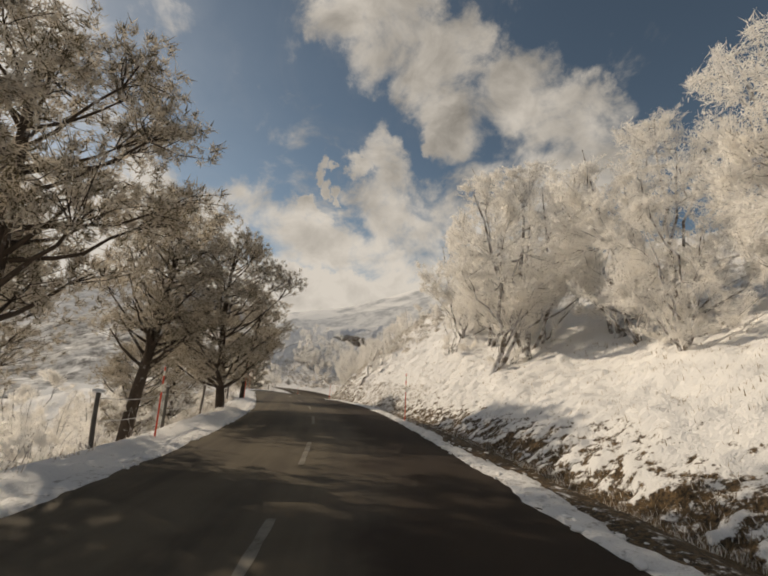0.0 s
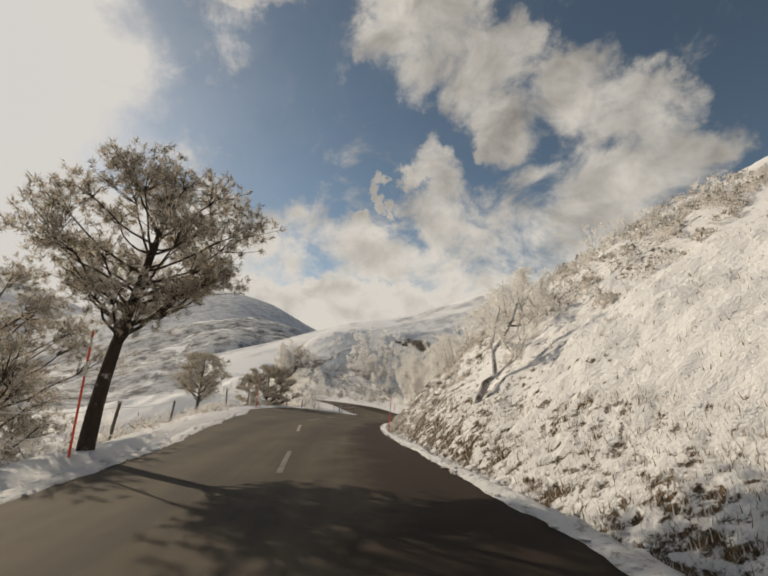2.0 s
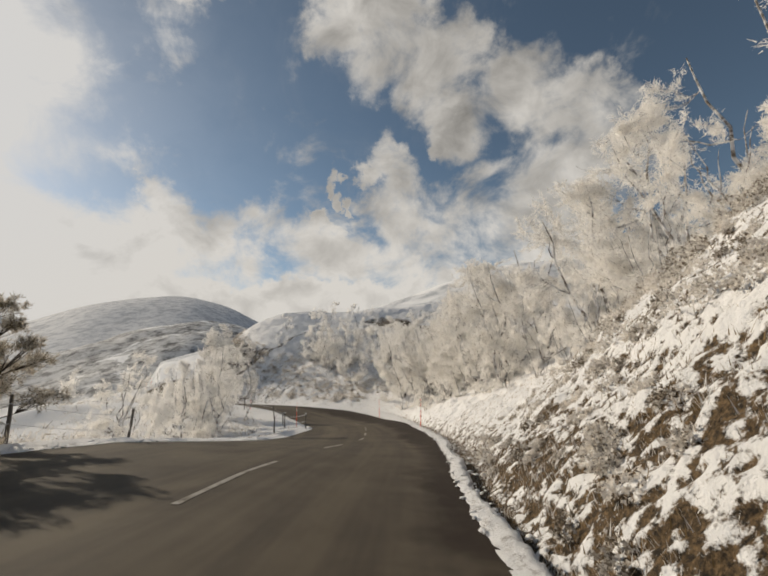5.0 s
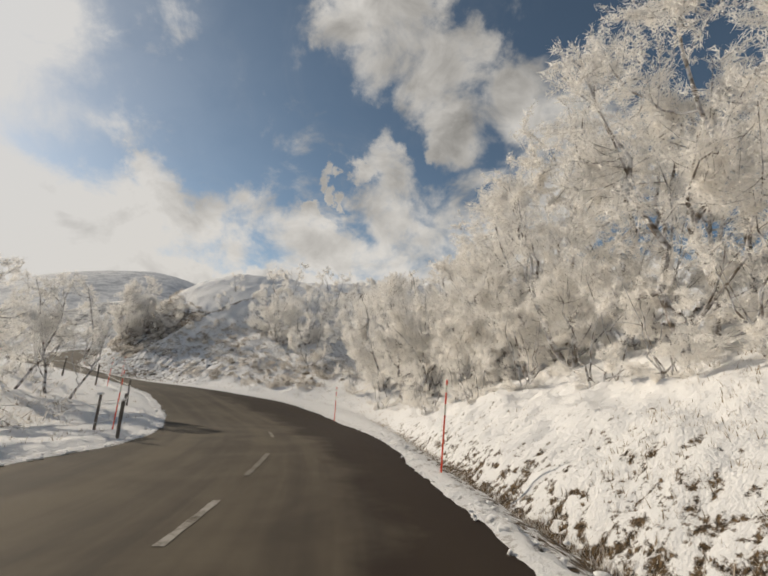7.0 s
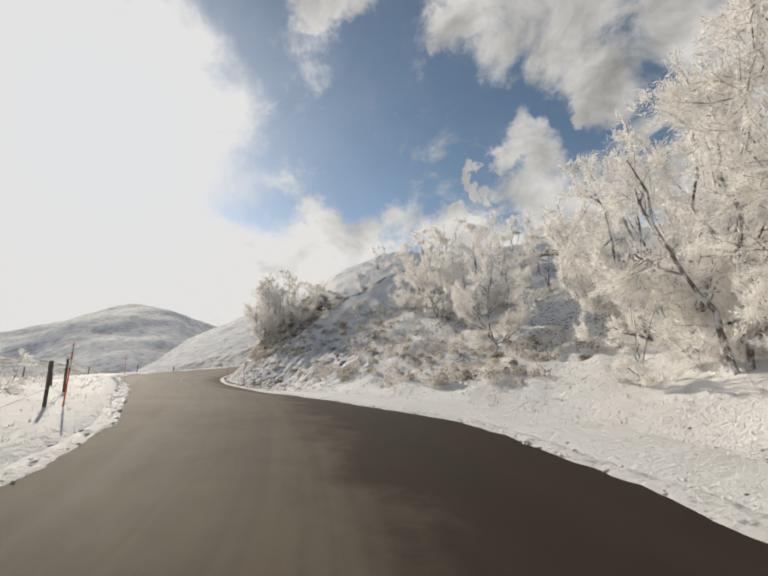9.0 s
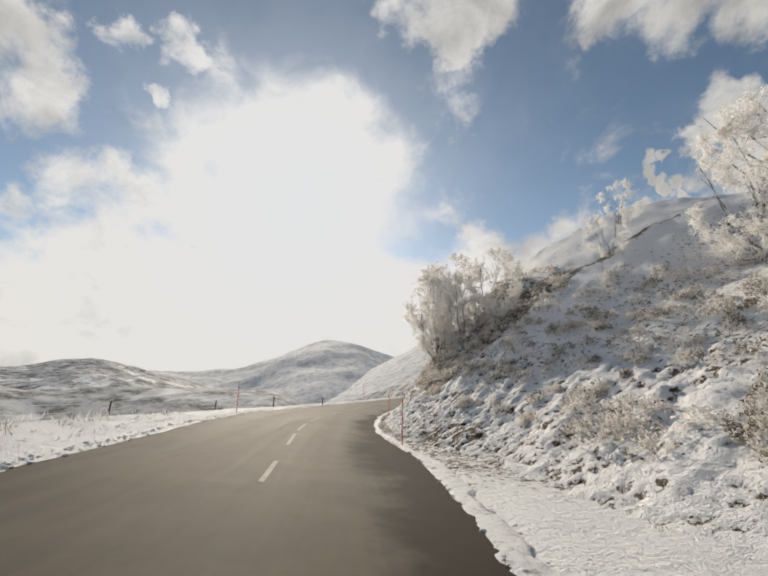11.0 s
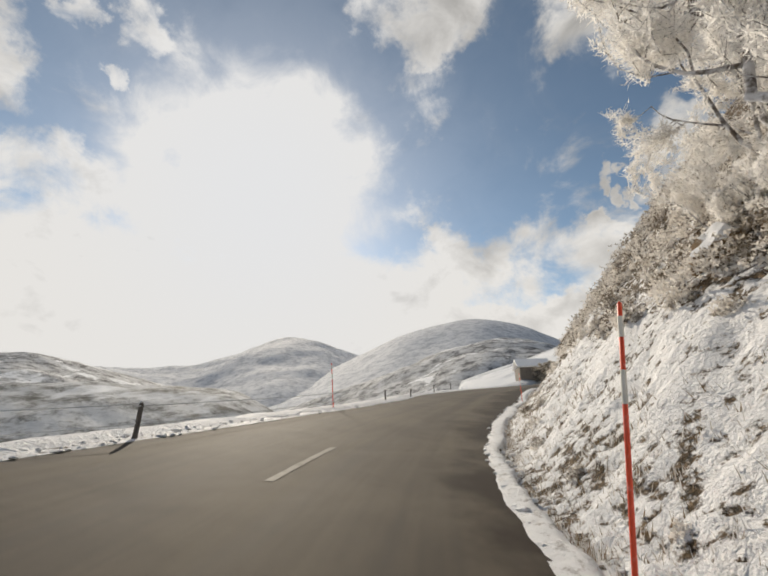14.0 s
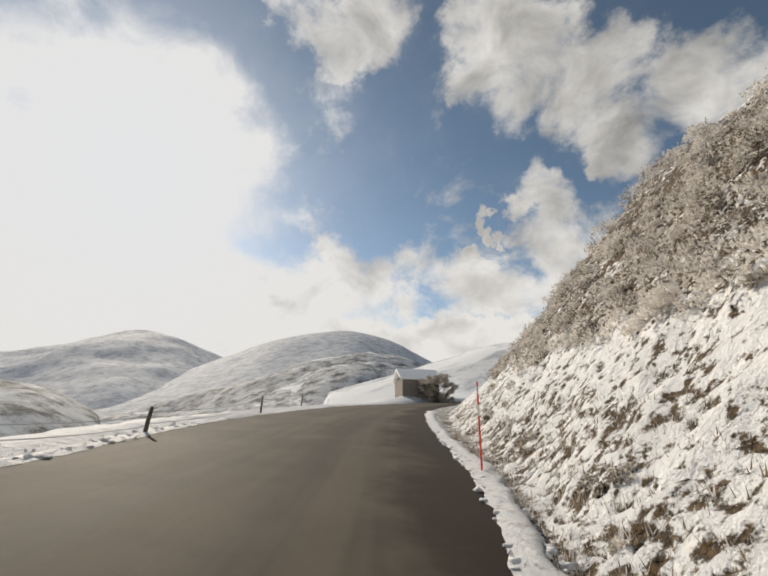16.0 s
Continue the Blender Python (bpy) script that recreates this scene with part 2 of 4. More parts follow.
        surface(n, shown, 0.8, None, specular=0.2, through_light=through_light, through_color=shown)
        made[name] = m
    m, n = material("weathered_wood")
    p = place_of(n)
    grain = n.noise(n.add("ShaderNodeVectorMath", {0: p, 1: (9.0, 9.0, 1.2)}, operation="MULTIPLY").outputs[0], 5.0, 6.0, 0.7)
    surface(n, n.mix(grain, (0.05, 0.042, 0.035, 1), (0.20, 0.175, 0.15, 1)), 0.85, grain, 0.5, 0.01)
    made["wood"] = m
    for name, color in (("red_plastic", (0.85, 0.085, 0.03, 1)), ("pale_band", (0.78, 0.74, 0.66, 1))):
        m, n = material(name)
        p = place_of(n)
        surface(n, n.mix(n.ramp(n.noise(p, 12.0, 5.0), 0.55, 0.75, 0.0, 0.35), color, (0.75, 0.70, 0.66, 1)), 0.45)
        made[name] = m
    m, n = material("fence_wire")
    surface(n, n.mix(n.noise(place_of(n), 8.0), (0.55, 0.55, 0.56, 1), (0.80, 0.80, 0.80, 1)), 0.6)
    made["wire"] = m
    # far slopes: snow, scrub and rock; haze is painted into the pale blue-greys
    for name, lo, dark, fold, tall in (("mountain", 0.48, (0.42, 0.44, 0.47, 1), 0.011, 1.0), ("hazed_dome", 0.26, (0.38, 0.40, 0.44, 1), 0.006, 1.0), ("gullies", 0.40, (0.10, 0.10, 0.105, 1), 0.016, 0.45), ("scrub_slope", 0.36, (0.13, 0.125, 0.11, 1), 0.011, 1.0)):
        m, n = material("snowy_" + name)
        p = place_of(n)
        upright = n.add("ShaderNodeSeparateXYZ", {0: n.add("ShaderNodeNewGeometry").outputs["Normal"]}).outputs[2]
        leaning = n.add("ShaderNodeVectorMath", {0: p, 1: (1.0, 1.0, tall)}, operation="MULTIPLY").outputs[0]
        rock = n.math("ADD", n.noise(leaning, fold, 9.0, 0.66, 0.8), n.ramp(upright, 0.97, 0.80, 0.0, 0.12))
        specks = n.ramp(n.noise(p, 0.045, 9.0, 0.8), 0.42, 0.62)
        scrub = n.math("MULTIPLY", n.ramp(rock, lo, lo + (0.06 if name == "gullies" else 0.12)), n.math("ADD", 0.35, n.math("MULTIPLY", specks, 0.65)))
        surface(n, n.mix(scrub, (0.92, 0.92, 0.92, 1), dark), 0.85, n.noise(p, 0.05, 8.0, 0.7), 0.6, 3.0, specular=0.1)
        made[name] = m
    m, n = material("stone_wall")
    p = place_of(n)
    surface(n, n.mix(n.noise(p, 2.5, 6.0, 0.7), (0.10, 0.085, 0.07, 1), (0.30, 0.26, 0.22, 1)), 0.85, n.noise(p, 9.0), 0.5, 0.03)
    made["stone"] = m
    m, n = material("wet_rock")
    p = place_of(n)
    upright = n.add("ShaderNodeSeparateXYZ", {0: n.add("ShaderNodeNewGeometry").outputs["Normal"]}).outputs[2]
    stone = n.mix(n.noise(p, 3.5, 7.0, 0.7), (0.05, 0.032, 0.018, 1), (0.30, 0.19, 0.09, 1))
    dusted = n.ramp(n.math("ADD", upright, n.math("MULTIPLY", n.noise(p, 6.0, 6.0, 0.7), 1.0)), 0.75, 0.95)
    surface(n, n.mix(dusted, stone, (0.80, 0.80, 0.81, 1)), 0.75, n.noise(p, 7.0, 7.0, 0.7), 0.8, 0.08, specular=0.3)
    made["rock"] = m
    return made


MAT = make_materials()

# ---- plan of the road ----
LINE = [  # the road's line, about 8 m apart: x, y, height
    (-1.85, -19.11, 1.20), (-1.00, -10.35, 1.05), (-0.15, -1.59, 0.90), (0.75, 7.24, 0.76),
    (1.13, 16.09, 0.82), (0.91, 25.03, 0.87), (0.50, 33.82, 0.82), (0.92, 42.65, 0.52),
    (2.03, 51.15, 0.19), (3.55, 59.77, -0.18), (4.51, 68.57, -0.59), (4.45, 77.55, -0.65),
    (2.34, 85.76, -0.70), (-1.87, 93.60, 0.18), (-7.34, 100.49, 0.70), (-13.34, 106.71, 1.13),
    (-19.27, 113.29, 1.82), (-23.94, 120.97, 2.66), (-26.97, 128.96, 3.45), (-29.38, 137.73, 4.31),
    (-31.48, 146.27, 5.19), (-33.21, 154.90, 6.07), (-34.06, 163.64, 6.95), (-32.35, 172.23, 7.83),
    (-28.12, 179.91, 8.71), (-21.76, 185.94, 9.59), (-13.87, 189.76, 10.47), (-5.19, 191.00, 11.35),
    (3.60, 190.50, 12.23), (12.38, 189.97, 13.11), (21.16, 189.44, 13.99),
]


def spline(rows, step=0.25):
    """A smooth line through rows, sampled evenly by length."""
    rows = np.array(rows, float)
    knots = np.r_[0, np.cumsum(np.linalg.norm(np.diff(rows[:, :2], axis=0), axis=1))]
    count = len(rows)
    gap = np.diff(knots)
    a = np.zeros((count, count))
    b = np.zeros((count, 3))
    a[0, 0] = a[-1, -1] = 1
    for i in range(1, count - 1):
        a[i, i - 1], a[i, i], a[i, i + 1] = gap[i - 1], 2 * (gap[i - 1] + gap[i]), gap[i]
        b[i] = 6 * ((rows[i + 1] - rows[i]) / gap[i] - (rows[i] - rows[i - 1]) / gap[i - 1])
    curve = np.linalg.solve(a, b)
    at = np.arange(0, knots[-1], step)
    i = np.clip(np.searchsorted(knots, at, "right") - 1, 0, count - 2)
    h, left, right = gap[i][:, None], (knots[i + 1] - at)[:, None], (at - knots[i])[:, None]
    return (curve[i] * left**3 + curve[i + 1] * right**3) / (6 * h) + (rows[i] / h - curve[i] * h / 6) * left + (rows[i + 1] / h - curve[i + 1] * h / 6) * right


AXIS = spline(LINE)
START = -19.20
ALONG = START + np.r_[0, np.cumsum(np.linalg.norm(np.diff(AXIS[:, :2], axis=0), axis=1))]
TANGENT = np.gradient(AXIS[:, :2], axis=0)
TANGENT /= np.linalg.norm(TANGENT, axis=1)[:, None]


def table(text):
    return np.array([[float(v) for v in pair.split(":")] for pair in text.split()]).T


def along(values, s):
    return np.interp(s, values[0], values[1])


EDGE_R = table("-30:2.4 24:2.3 28:1.9 34:1.6 40:1.3 47:1.0 55:0.9 62:1.3 68:1.8 74:1.75 78:2.2 82.4:2.8 84:3.0 88:3.7 92.5:3.6 96:2.2 100:1.5 105:1.5 110:2.0 113:2.2 116:2.0 120:1.5 128:1.0 134:0.7 140:0.8 148:1.2 152:1.65 200:1.7")
EDGE_L = table("-30:-3.4 20:-3.4 30:-3.9 35:-4.4 40:-5.2 45:-7.0 51:-8.0 56:-7.7 64:-7.0 70:-6.2 73:-5.7 77:-4.6 83:-4.3 89:-3.9 94:-3.8 99:-4.5 110:-5.2 118:-5.7 124:-5.8 130:-5.2 136:-4.6 142:-4.3 150:-4.4 156:-5.0 200:-5.0")
TILT = table("30:0 38:0.08 58:0.1 66:0.05 72:0 90:0 100:0.05 108:0.1 140:0.1 152:0.07 170:0.03")
BANK_FROM = table("-30:1.6 12:1.8 18:1.6 24:0.9 30:0.55 50:0.55 58:0.9 64:1.3 70:1.5 78:1.6 84:2.6 90:3.4 98:3.0 106:2.5 112:2.0 118:1.0 124:0.75 135:0.7 150:0.8 170:1.5 200:2")
BANK_ANGLE = table("-30:33 8:32 12:30 17:34 22:38 28:42 35:43 50:45 58:39 64:34 70:35 78:33 84:22 90:14 98:16 106:24 112:34 118:41 124:46 132:53 140:56 160:55 175:42 200:30")
BANK_TOP = table("-30:4 8:4 12:2.2 17:3.0 22:5 28:8.2 35:11.6 50:12.6 58:8.5 64:3.5 70:2.6 78:2.2 84:1.8 90:1.9 98:3.5 106:6 112:8 118:10 124:11.5 132:13 140:14.5 160:14.5 175:10 200:6")
BEYOND = table("-30:0.35 12:0.35 25:0.45 50:0.45 64:0.35 84:0.25 98:0.25 118:0.22 135:0.18 170:0.2 200:0.2")
SHOULDER = table("-30:1.5 30:1.5 40:2 50:2.5 60:3 80:3.5 90:4 100:5 110:6 118:8 126:6 134:2.5 160:2 200:3")
FALL = table("-30:0.5 30:0.55 50:0.45 70:0.35 80:0.25 92:0.0 98:-0.12 110:-0.10 116:0.1 124:0.3 136:0.55 200:0.5")
# thin snow low on the bank, raised further to paint shade among clods
THIN_SHADE_LOW = table("-30:0 26:0.0 31:0.07 35:0.19 40:0.26 56:0.22 62:0.12 72:0.09 80:0.04 86:0 107:0 111:0.10 116:0.12 124:0.08 131:0.02 138:0.06 146:0.11 165:0.11 200:0")
THIN_SHADE_FOOT = table("-30:0.3 20:0.3 27:0.17 34:0.15 56:0.10 64:0.07 74:0.08 84:0.03 106:0 111:0.09 118:0.09 124:0.11 128:0.15 146:0.13 152:0.10 200:0.1")
THIN_HIGH = table("-30:0 90:0 97:0.13 112:0.10 120:0.0 200:0.0")
SCOOP = table("-30:0 112:0 122:0.35 170:0.35 200:0.2")
DITCH = table("-30:0.28 30:0.25 45:0.10 62:0.4 80:0.45 86:0.2 92:0.1 110:0.05 200:0.15")


def to_road(x, y):
    """Where points lie: metres along the road, and metres to the right of its line."""
    x, y = np.ravel(x), np.ravel(y)
    s, u = np.empty(len(x)), np.empty(len(x))
    for k in range(0, len(x), 4000):
        part_x, part_y = x[k : k + 4000, None], y[k : k + 4000, None]
        i = ((AXIS[::3, 0] - part_x) ** 2 + (AXIS[::3, 1] - part_y) ** 2).argmin(1) * 3
        dx, dy = part_x[:, 0] - AXIS[i, 0], part_y[:, 0] - AXIS[i, 1]
        ahead = dx * TANGENT[i, 0] + dy * TANGENT[i, 1]
        j = np.clip(i + np.round(ahead / 0.25).astype(int), 0, len(AXIS) - 1)
        j = np.where(np.abs(ahead) < 1.0, j, i)
        dx, dy = part_x[:, 0] - AXIS[j, 0], part_y[:, 0] - AXIS[j, 1]
        s[k : k + 4000] = ALONG[j]
        side = dx * TANGENT[j, 1] - dy * TANGENT[j, 0]
        u[k : k + 4000] = np.where(side < 0, -1, 1) * np.maximum(np.abs(side), np.hypot(dx, dy) * (np.hypot(dx, dy) > np.abs(side) + 2))
    return s, u


def from_road(s, u):
    s, u = np.asarray(s, float), np.asarray(u, float)
    x, y = np.interp(s, ALONG, AXIS[:, 0]), np.interp(s, ALONG, AXIS[:, 1])
    tx, ty = np.interp(s, ALONG, TANGENT[:, 0]), np.interp(s, ALONG, TANGENT[:, 1])
    return x + u * ty, y - u * tx


def waves(x, y, size, seed, octaves=3):
    """Smooth unevenness: a sum of sines in scattered directions, about -1 to 1."""
    rng = np.random.default_rng(seed)
    out = np.zeros_like(x, float)
    for o in range(octaves):
        for _ in range(5):
            a, ph = rng.uniform(0, 6.283, 2)
            k = 6.283 / size * 1.9**o * rng.uniform(0.7, 1.35)
            out += np.sin((x * math.cos(a) + y * math.sin(a)) * k + ph) * 0.55**o
    return out / 4.0


def road_height(s, u):
    return np.interp(s, ALONG, AXIS[:, 2]) - along(TILT, s) * np.clip(u, -9, 5)


def blended(x, y, values):
    """Values along the road, blended at points where two arms of the bend are near."""
    pick = slice(None, None, 14)
    values = values[pick]
    out = np.empty((len(x), values.shape[1]))
    for k in range(0, len(x), 4000):
        far = np.hypot(AXIS[pick, 0] - x[k : k + 4000, None], AXIS[pick, 1] - y[k : k + 4000, None])
        near = far.min(1, keepdims=True)
        weight = np.exp(-(far - near) / (0.12 * near + 0.5))
        out[k : k + 4000] = weight @ values / weight.sum(1, keepdims=True)
    return out.T


def soft_left(x, y):
    """Road height, shoulder and fall for the valley side."""
    return blended(x, y, np.stack([road_height(ALONG, along(EDGE_L, ALONG)), along(SHOULDER, ALONG), along(FALL, ALONG)], 1))


def soft_right(x, y):
    """Road height, and the bank's foot, angle, top and further rise, for the hill side."""
    return blended(x, y, np.stack([road_height(ALONG, along(EDGE_R, ALONG))] + [along(v, ALONG) for v in (BANK_FROM, BANK_ANGLE, BANK_TOP, BEYOND)], 1))


def ground_at(x, y, s=None, u=None):
    """The height of the ground sheet, and how far it lies from the asphalt."""
    if s is None:
        s, u = to_road(x, y)
    right, left = along(EDGE_R, s), along(EDGE_L, s)
    inside = (u > left) & (u < right)
    base = road_height(s, np.clip(u, left, right))
    shoulder, fall = along(SHOULDER, s), along(FALL, s)
    foot, angle, top, beyond = (along(v, s) for v in (BANK_FROM, BANK_ANGLE, BANK_TOP, BEYOND))
    for pick, reach, soften, kept in ((np.nonzero(u < -9)[0], 9, soft_left, (base, shoulder, fall)), (np.nonzero(u > 11)[0], 11, soft_right, (base, foot, angle, top, beyond))):
        if len(pick):
            share = np.clip((np.abs(u[pick]) - reach) / 6, 0, 1)
            for values, soft in zip(kept, soften(x[pick], y[pick])):
                values[pick] += (soft - values[pick]) * share
    d = np.where(u > 0, u - right, left - u)
    d = np.maximum(d, 0)
    # the cut bank on the right
    ditch_at = foot - 0.35
    ditch = -along(DITCH, s) * np.exp(-(((d - ditch_at) / 0.4) ** 2))
    up = np.maximum(d - foot, 0)
    scoop = along(SCOOP, s)
    climb = up - scoop * 2.2 * (1 - np.exp(-up / 2.2))
    slope = np.tan(np.radians(angle))
    steep = top * (1 - np.exp(-(((slope * climb / top) ** 2.4)))) ** (1 / 2.4)
    rest = beyond * np.maximum(up - top / slope, 0)
    rest = 24 * (1 - np.exp(-rest / 24))
    rise = ditch + steep + rest
    rough = np.clip(up / 1.2, 0, 1)
    lumps = 0.05 * waves(x, y, 0.95, 10) + 0.10 * waves(x, y, 2.2, 3) + 0.10 * waves(x, y, 5.0, 4) + 0.5 * np.clip(up / 10, 0, 1) * waves(x, y, 14.0, 5)
    right_z = base + 0.04 + rise + rough * lumps + 0.03 * waves(x, y, 1.5, 6)
    # shoulder and fall on the left
    out = np.maximum(d - shoulder, 0)
    drop = np.where(fall > 0, 26 * (1 - np.exp(-np.maximum(fall, 0) * out / 26)), -2.2 * (1 - np.exp(np.minimum(fall, 0) * out / 2.2)) + 0.25 * np.maximum(out - 14, 0))
    berm = 0.12 * np.exp(-(((d - 0.7) / 0.6) ** 2))
    left_z = base + 0.03 + berm - drop + np.clip(d / 3, 0, 1) * (0.06 * waves(x, y, 3.0, 7) + 0.5 * np.clip(out / 10, 0, 1) * waves(x, y, 16.0, 8))
    z = np.where(u > 0, right_z, left_z)
    # the knoll that the barn stands on
    z = z + np.where(u < left, 1.2 * np.clip(d / 2, 0, 1) * np.exp(-((x + 38) ** 2 + (y - 183) ** 2) / 49), 0)
    z = np.where(inside, base - 0.12, z)
    near_edge = (~inside) & (d < 0.6)
    z = np.where(near_edge, base - 0.12 + (z - base + 0.12) * (d / 0.6), z)
    # far off the valley floor and the hills even out
    far = np.clip((np.abs(u) - 60) / 140, 0, 1)
    return z * (1 - far) + far * np.where(u > 0, 22.0, -20.0) + far * 3 * waves(x, y, 220.0, 9)


# ---- building helpers ----
def mesh_of(name, verts, faces, mat, smooth=False):
    data = bpy.data.meshes.new(name)
    data.from_pydata(np.asarray(verts, float).reshape(-1, 3).tolist(), [], [tuple(int(i) for i in f) for f in faces])
    data.materials.append(mat)
    if smooth:
        data.polygons.foreach_set("use_smooth", [True] * len(data.polygons))
    data.update()
    return data


def part(name, data, parent, label="", m=None):
    ob = new(name, data)
    ob.parent = parent
    if m is not None:
        ob.matrix_local = m
    return tagged(ob, label) if label else ob


def thing(name, label, category, group="", at=None):
    ob = new(name)
    ob.empty_display_size = 0.2
    if at is not None:
        ob.matrix_world = at
    return tagged(ob, label, category, group)


def grid_faces(rows, cols):
    i = np.arange(rows - 1)[:, None] * cols + np.arange(cols - 1)[None, :]
    return np.stack([i, i + 1, i + 1 + cols, i + cols], -1).reshape(-1, 4)


class Soup:
    """Collects pieces of one mesh."""

    def __init__(self):
        self.verts, self.faces, self.count = [], [], 0

    def add(self, verts, faces):
        verts = np.asarray(verts, float).reshape(-1, 3)
        self.faces.extend((np.asarray(faces, int) + self.count).tolist())
        self.verts.append(verts)
        self.count += len(verts)

    def mesh(self, name, mat, smooth=False):
        return mesh_of(name, np.concatenate(self.verts), self.faces, mat, smooth)


def tube(soup, points, radii, sides):
    """A tapering tube along points."""
    points, radii = np.asarray(points, float), np.asarray(radii, float)
    ways = np.gradient(points, axis=0)
    ways /= np.linalg.norm(ways, axis=1)[:, None] + 1e-9
    ref = np.array([0.0, 0.0, 1.0]) if abs(ways[0][2]) < 0.9 else np.array([1.0, 0.0, 0.0])
    a = np.cross(ways, ref)
    a /= np.linalg.norm(a, axis=1)[:, None] + 1e-9
    b = np.cross(ways, a)
    turn = np.arange(sides) * 2 * math.pi / sides
    ring = a[:, None] * np.cos(turn)[None, :, None] + b[:, None] * np.sin(turn)[None, :, None]
    verts = points[:, None] + ring * radii[:, None, None]
    faces = [(i * sides + k, i * sides + (k + 1) % sides, (i + 1) * sides + (k + 1) % sides, (i + 1) * sides + k) for i in range(len(points) - 1) for k in range(sides)]
    soup.add(verts, faces)


# ---- ground and road ----
def spread(lo, hi, step, reach, count):
    """Even lines between lo and hi, and ever wider ones beyond them."""
    out = np.geomspace(step * 1.5, reach, count)
    return np.r_[(lo - out)[::-1], np.arange(lo, hi + 1e-6, step), hi + out]


HEATH_FROM = table("-30:30 26:30 30:4.6 56:4.2 62:30 118:30 121:2.4 128:1.9 136:1.7 146:1.9 168:2.2 174:30 200:30")


def heath(s, d):
    """Ground made darker between the shrubs of the upper bank."""
    up = d - along(HEATH_FROM, s)
    return np.where(s < 90, 0.08, 0.20) * np.clip(up / 0.8, 0, 1) * np.clip((8.5 - up) / 2, 0, 1)


def build_ground():
    xs, ys = spread(-52, 28, 0.42, 3600, 36), spread(-14, 182, 0.42, 3600, 36)
    gx, gy = np.meshgrid(xs, ys)
    x, y = gx.ravel(), gy.ravel()
    z = ground_at(x, y)
    data = mesh_of("ground", np.stack([x, y, z], 1), grid_faces(len(ys), len(xs)), MAT["ground"], True)
    s, u = to_road(x, y)
    d = u - along(EDGE_R, s)
    up = np.maximum(d - along(BANK_FROM, s), 0)
    thin = along(THIN_SHADE_LOW, s) * np.exp(-((up / 2.6) ** 2)) + along(THIN_SHADE_FOOT, s) * np.exp(-((up / 0.7) ** 2)) + along(THIN_HIGH, s) * np.clip(up / 2.5, 0, 1)
    thin += along(DITCH, s) * 0.38 * np.exp(-(((d - along(BANK_FROM, s) + 0.35) / 0.35) ** 2))
    thin += heath(s, up)
    data.attributes.new("bare", "FLOAT", "POINT").data.foreach_set("value", np.where(u > 0, thin, 0.0))
    tagged(new("ground", data), "snow-covered mountain ground with brown grass showing through", "ground", kind="structure")


def build_road():
    s = np.arange(ALONG[0] + 0.5, ALONG[-1] - 0.5, 0.5)
    across = np.linspace(0, 1, 17)
    left, right = along(EDGE_L, s), along(EDGE_R, s)
    ragged_l, ragged_r = 0.10 * waves(s, 0 * s, 2.3, 21), 0.08 * waves(s, 0 * s, 2.0, 22)
    u = (left - 0.25 + ragged_l)[:, None] * (1 - across) + (right + 0.25 + ragged_r)[:, None] * across
    ss = np.repeat(s[:, None], len(across), 1)
    x, y = from_road(ss.ravel(), u.ravel())
    crown = 0.02 * np.sin(np.pi * across)[None, :].repeat(len(s), 0).ravel()
    z = road_height(ss.ravel(), u.ravel()) + crown
    faces = grid_faces(len(s), len(across))[:, ::-1]
    data = mesh_of("road", np.stack([x, y, z], 1), faces, MAT["asphalt"], True)
    corners = np.empty(len(data.loops), int)
    data.loops.foreach_get("vertex_index", corners)
    data.uv_layers.new(name="plan").data.foreach_set("uv", np.stack([u.ravel(), ss.ravel()], 1)[corners].ravel())
    tagged(new("road", data), "dark wet asphalt mountain road cleared of snow", "road", kind="structure")


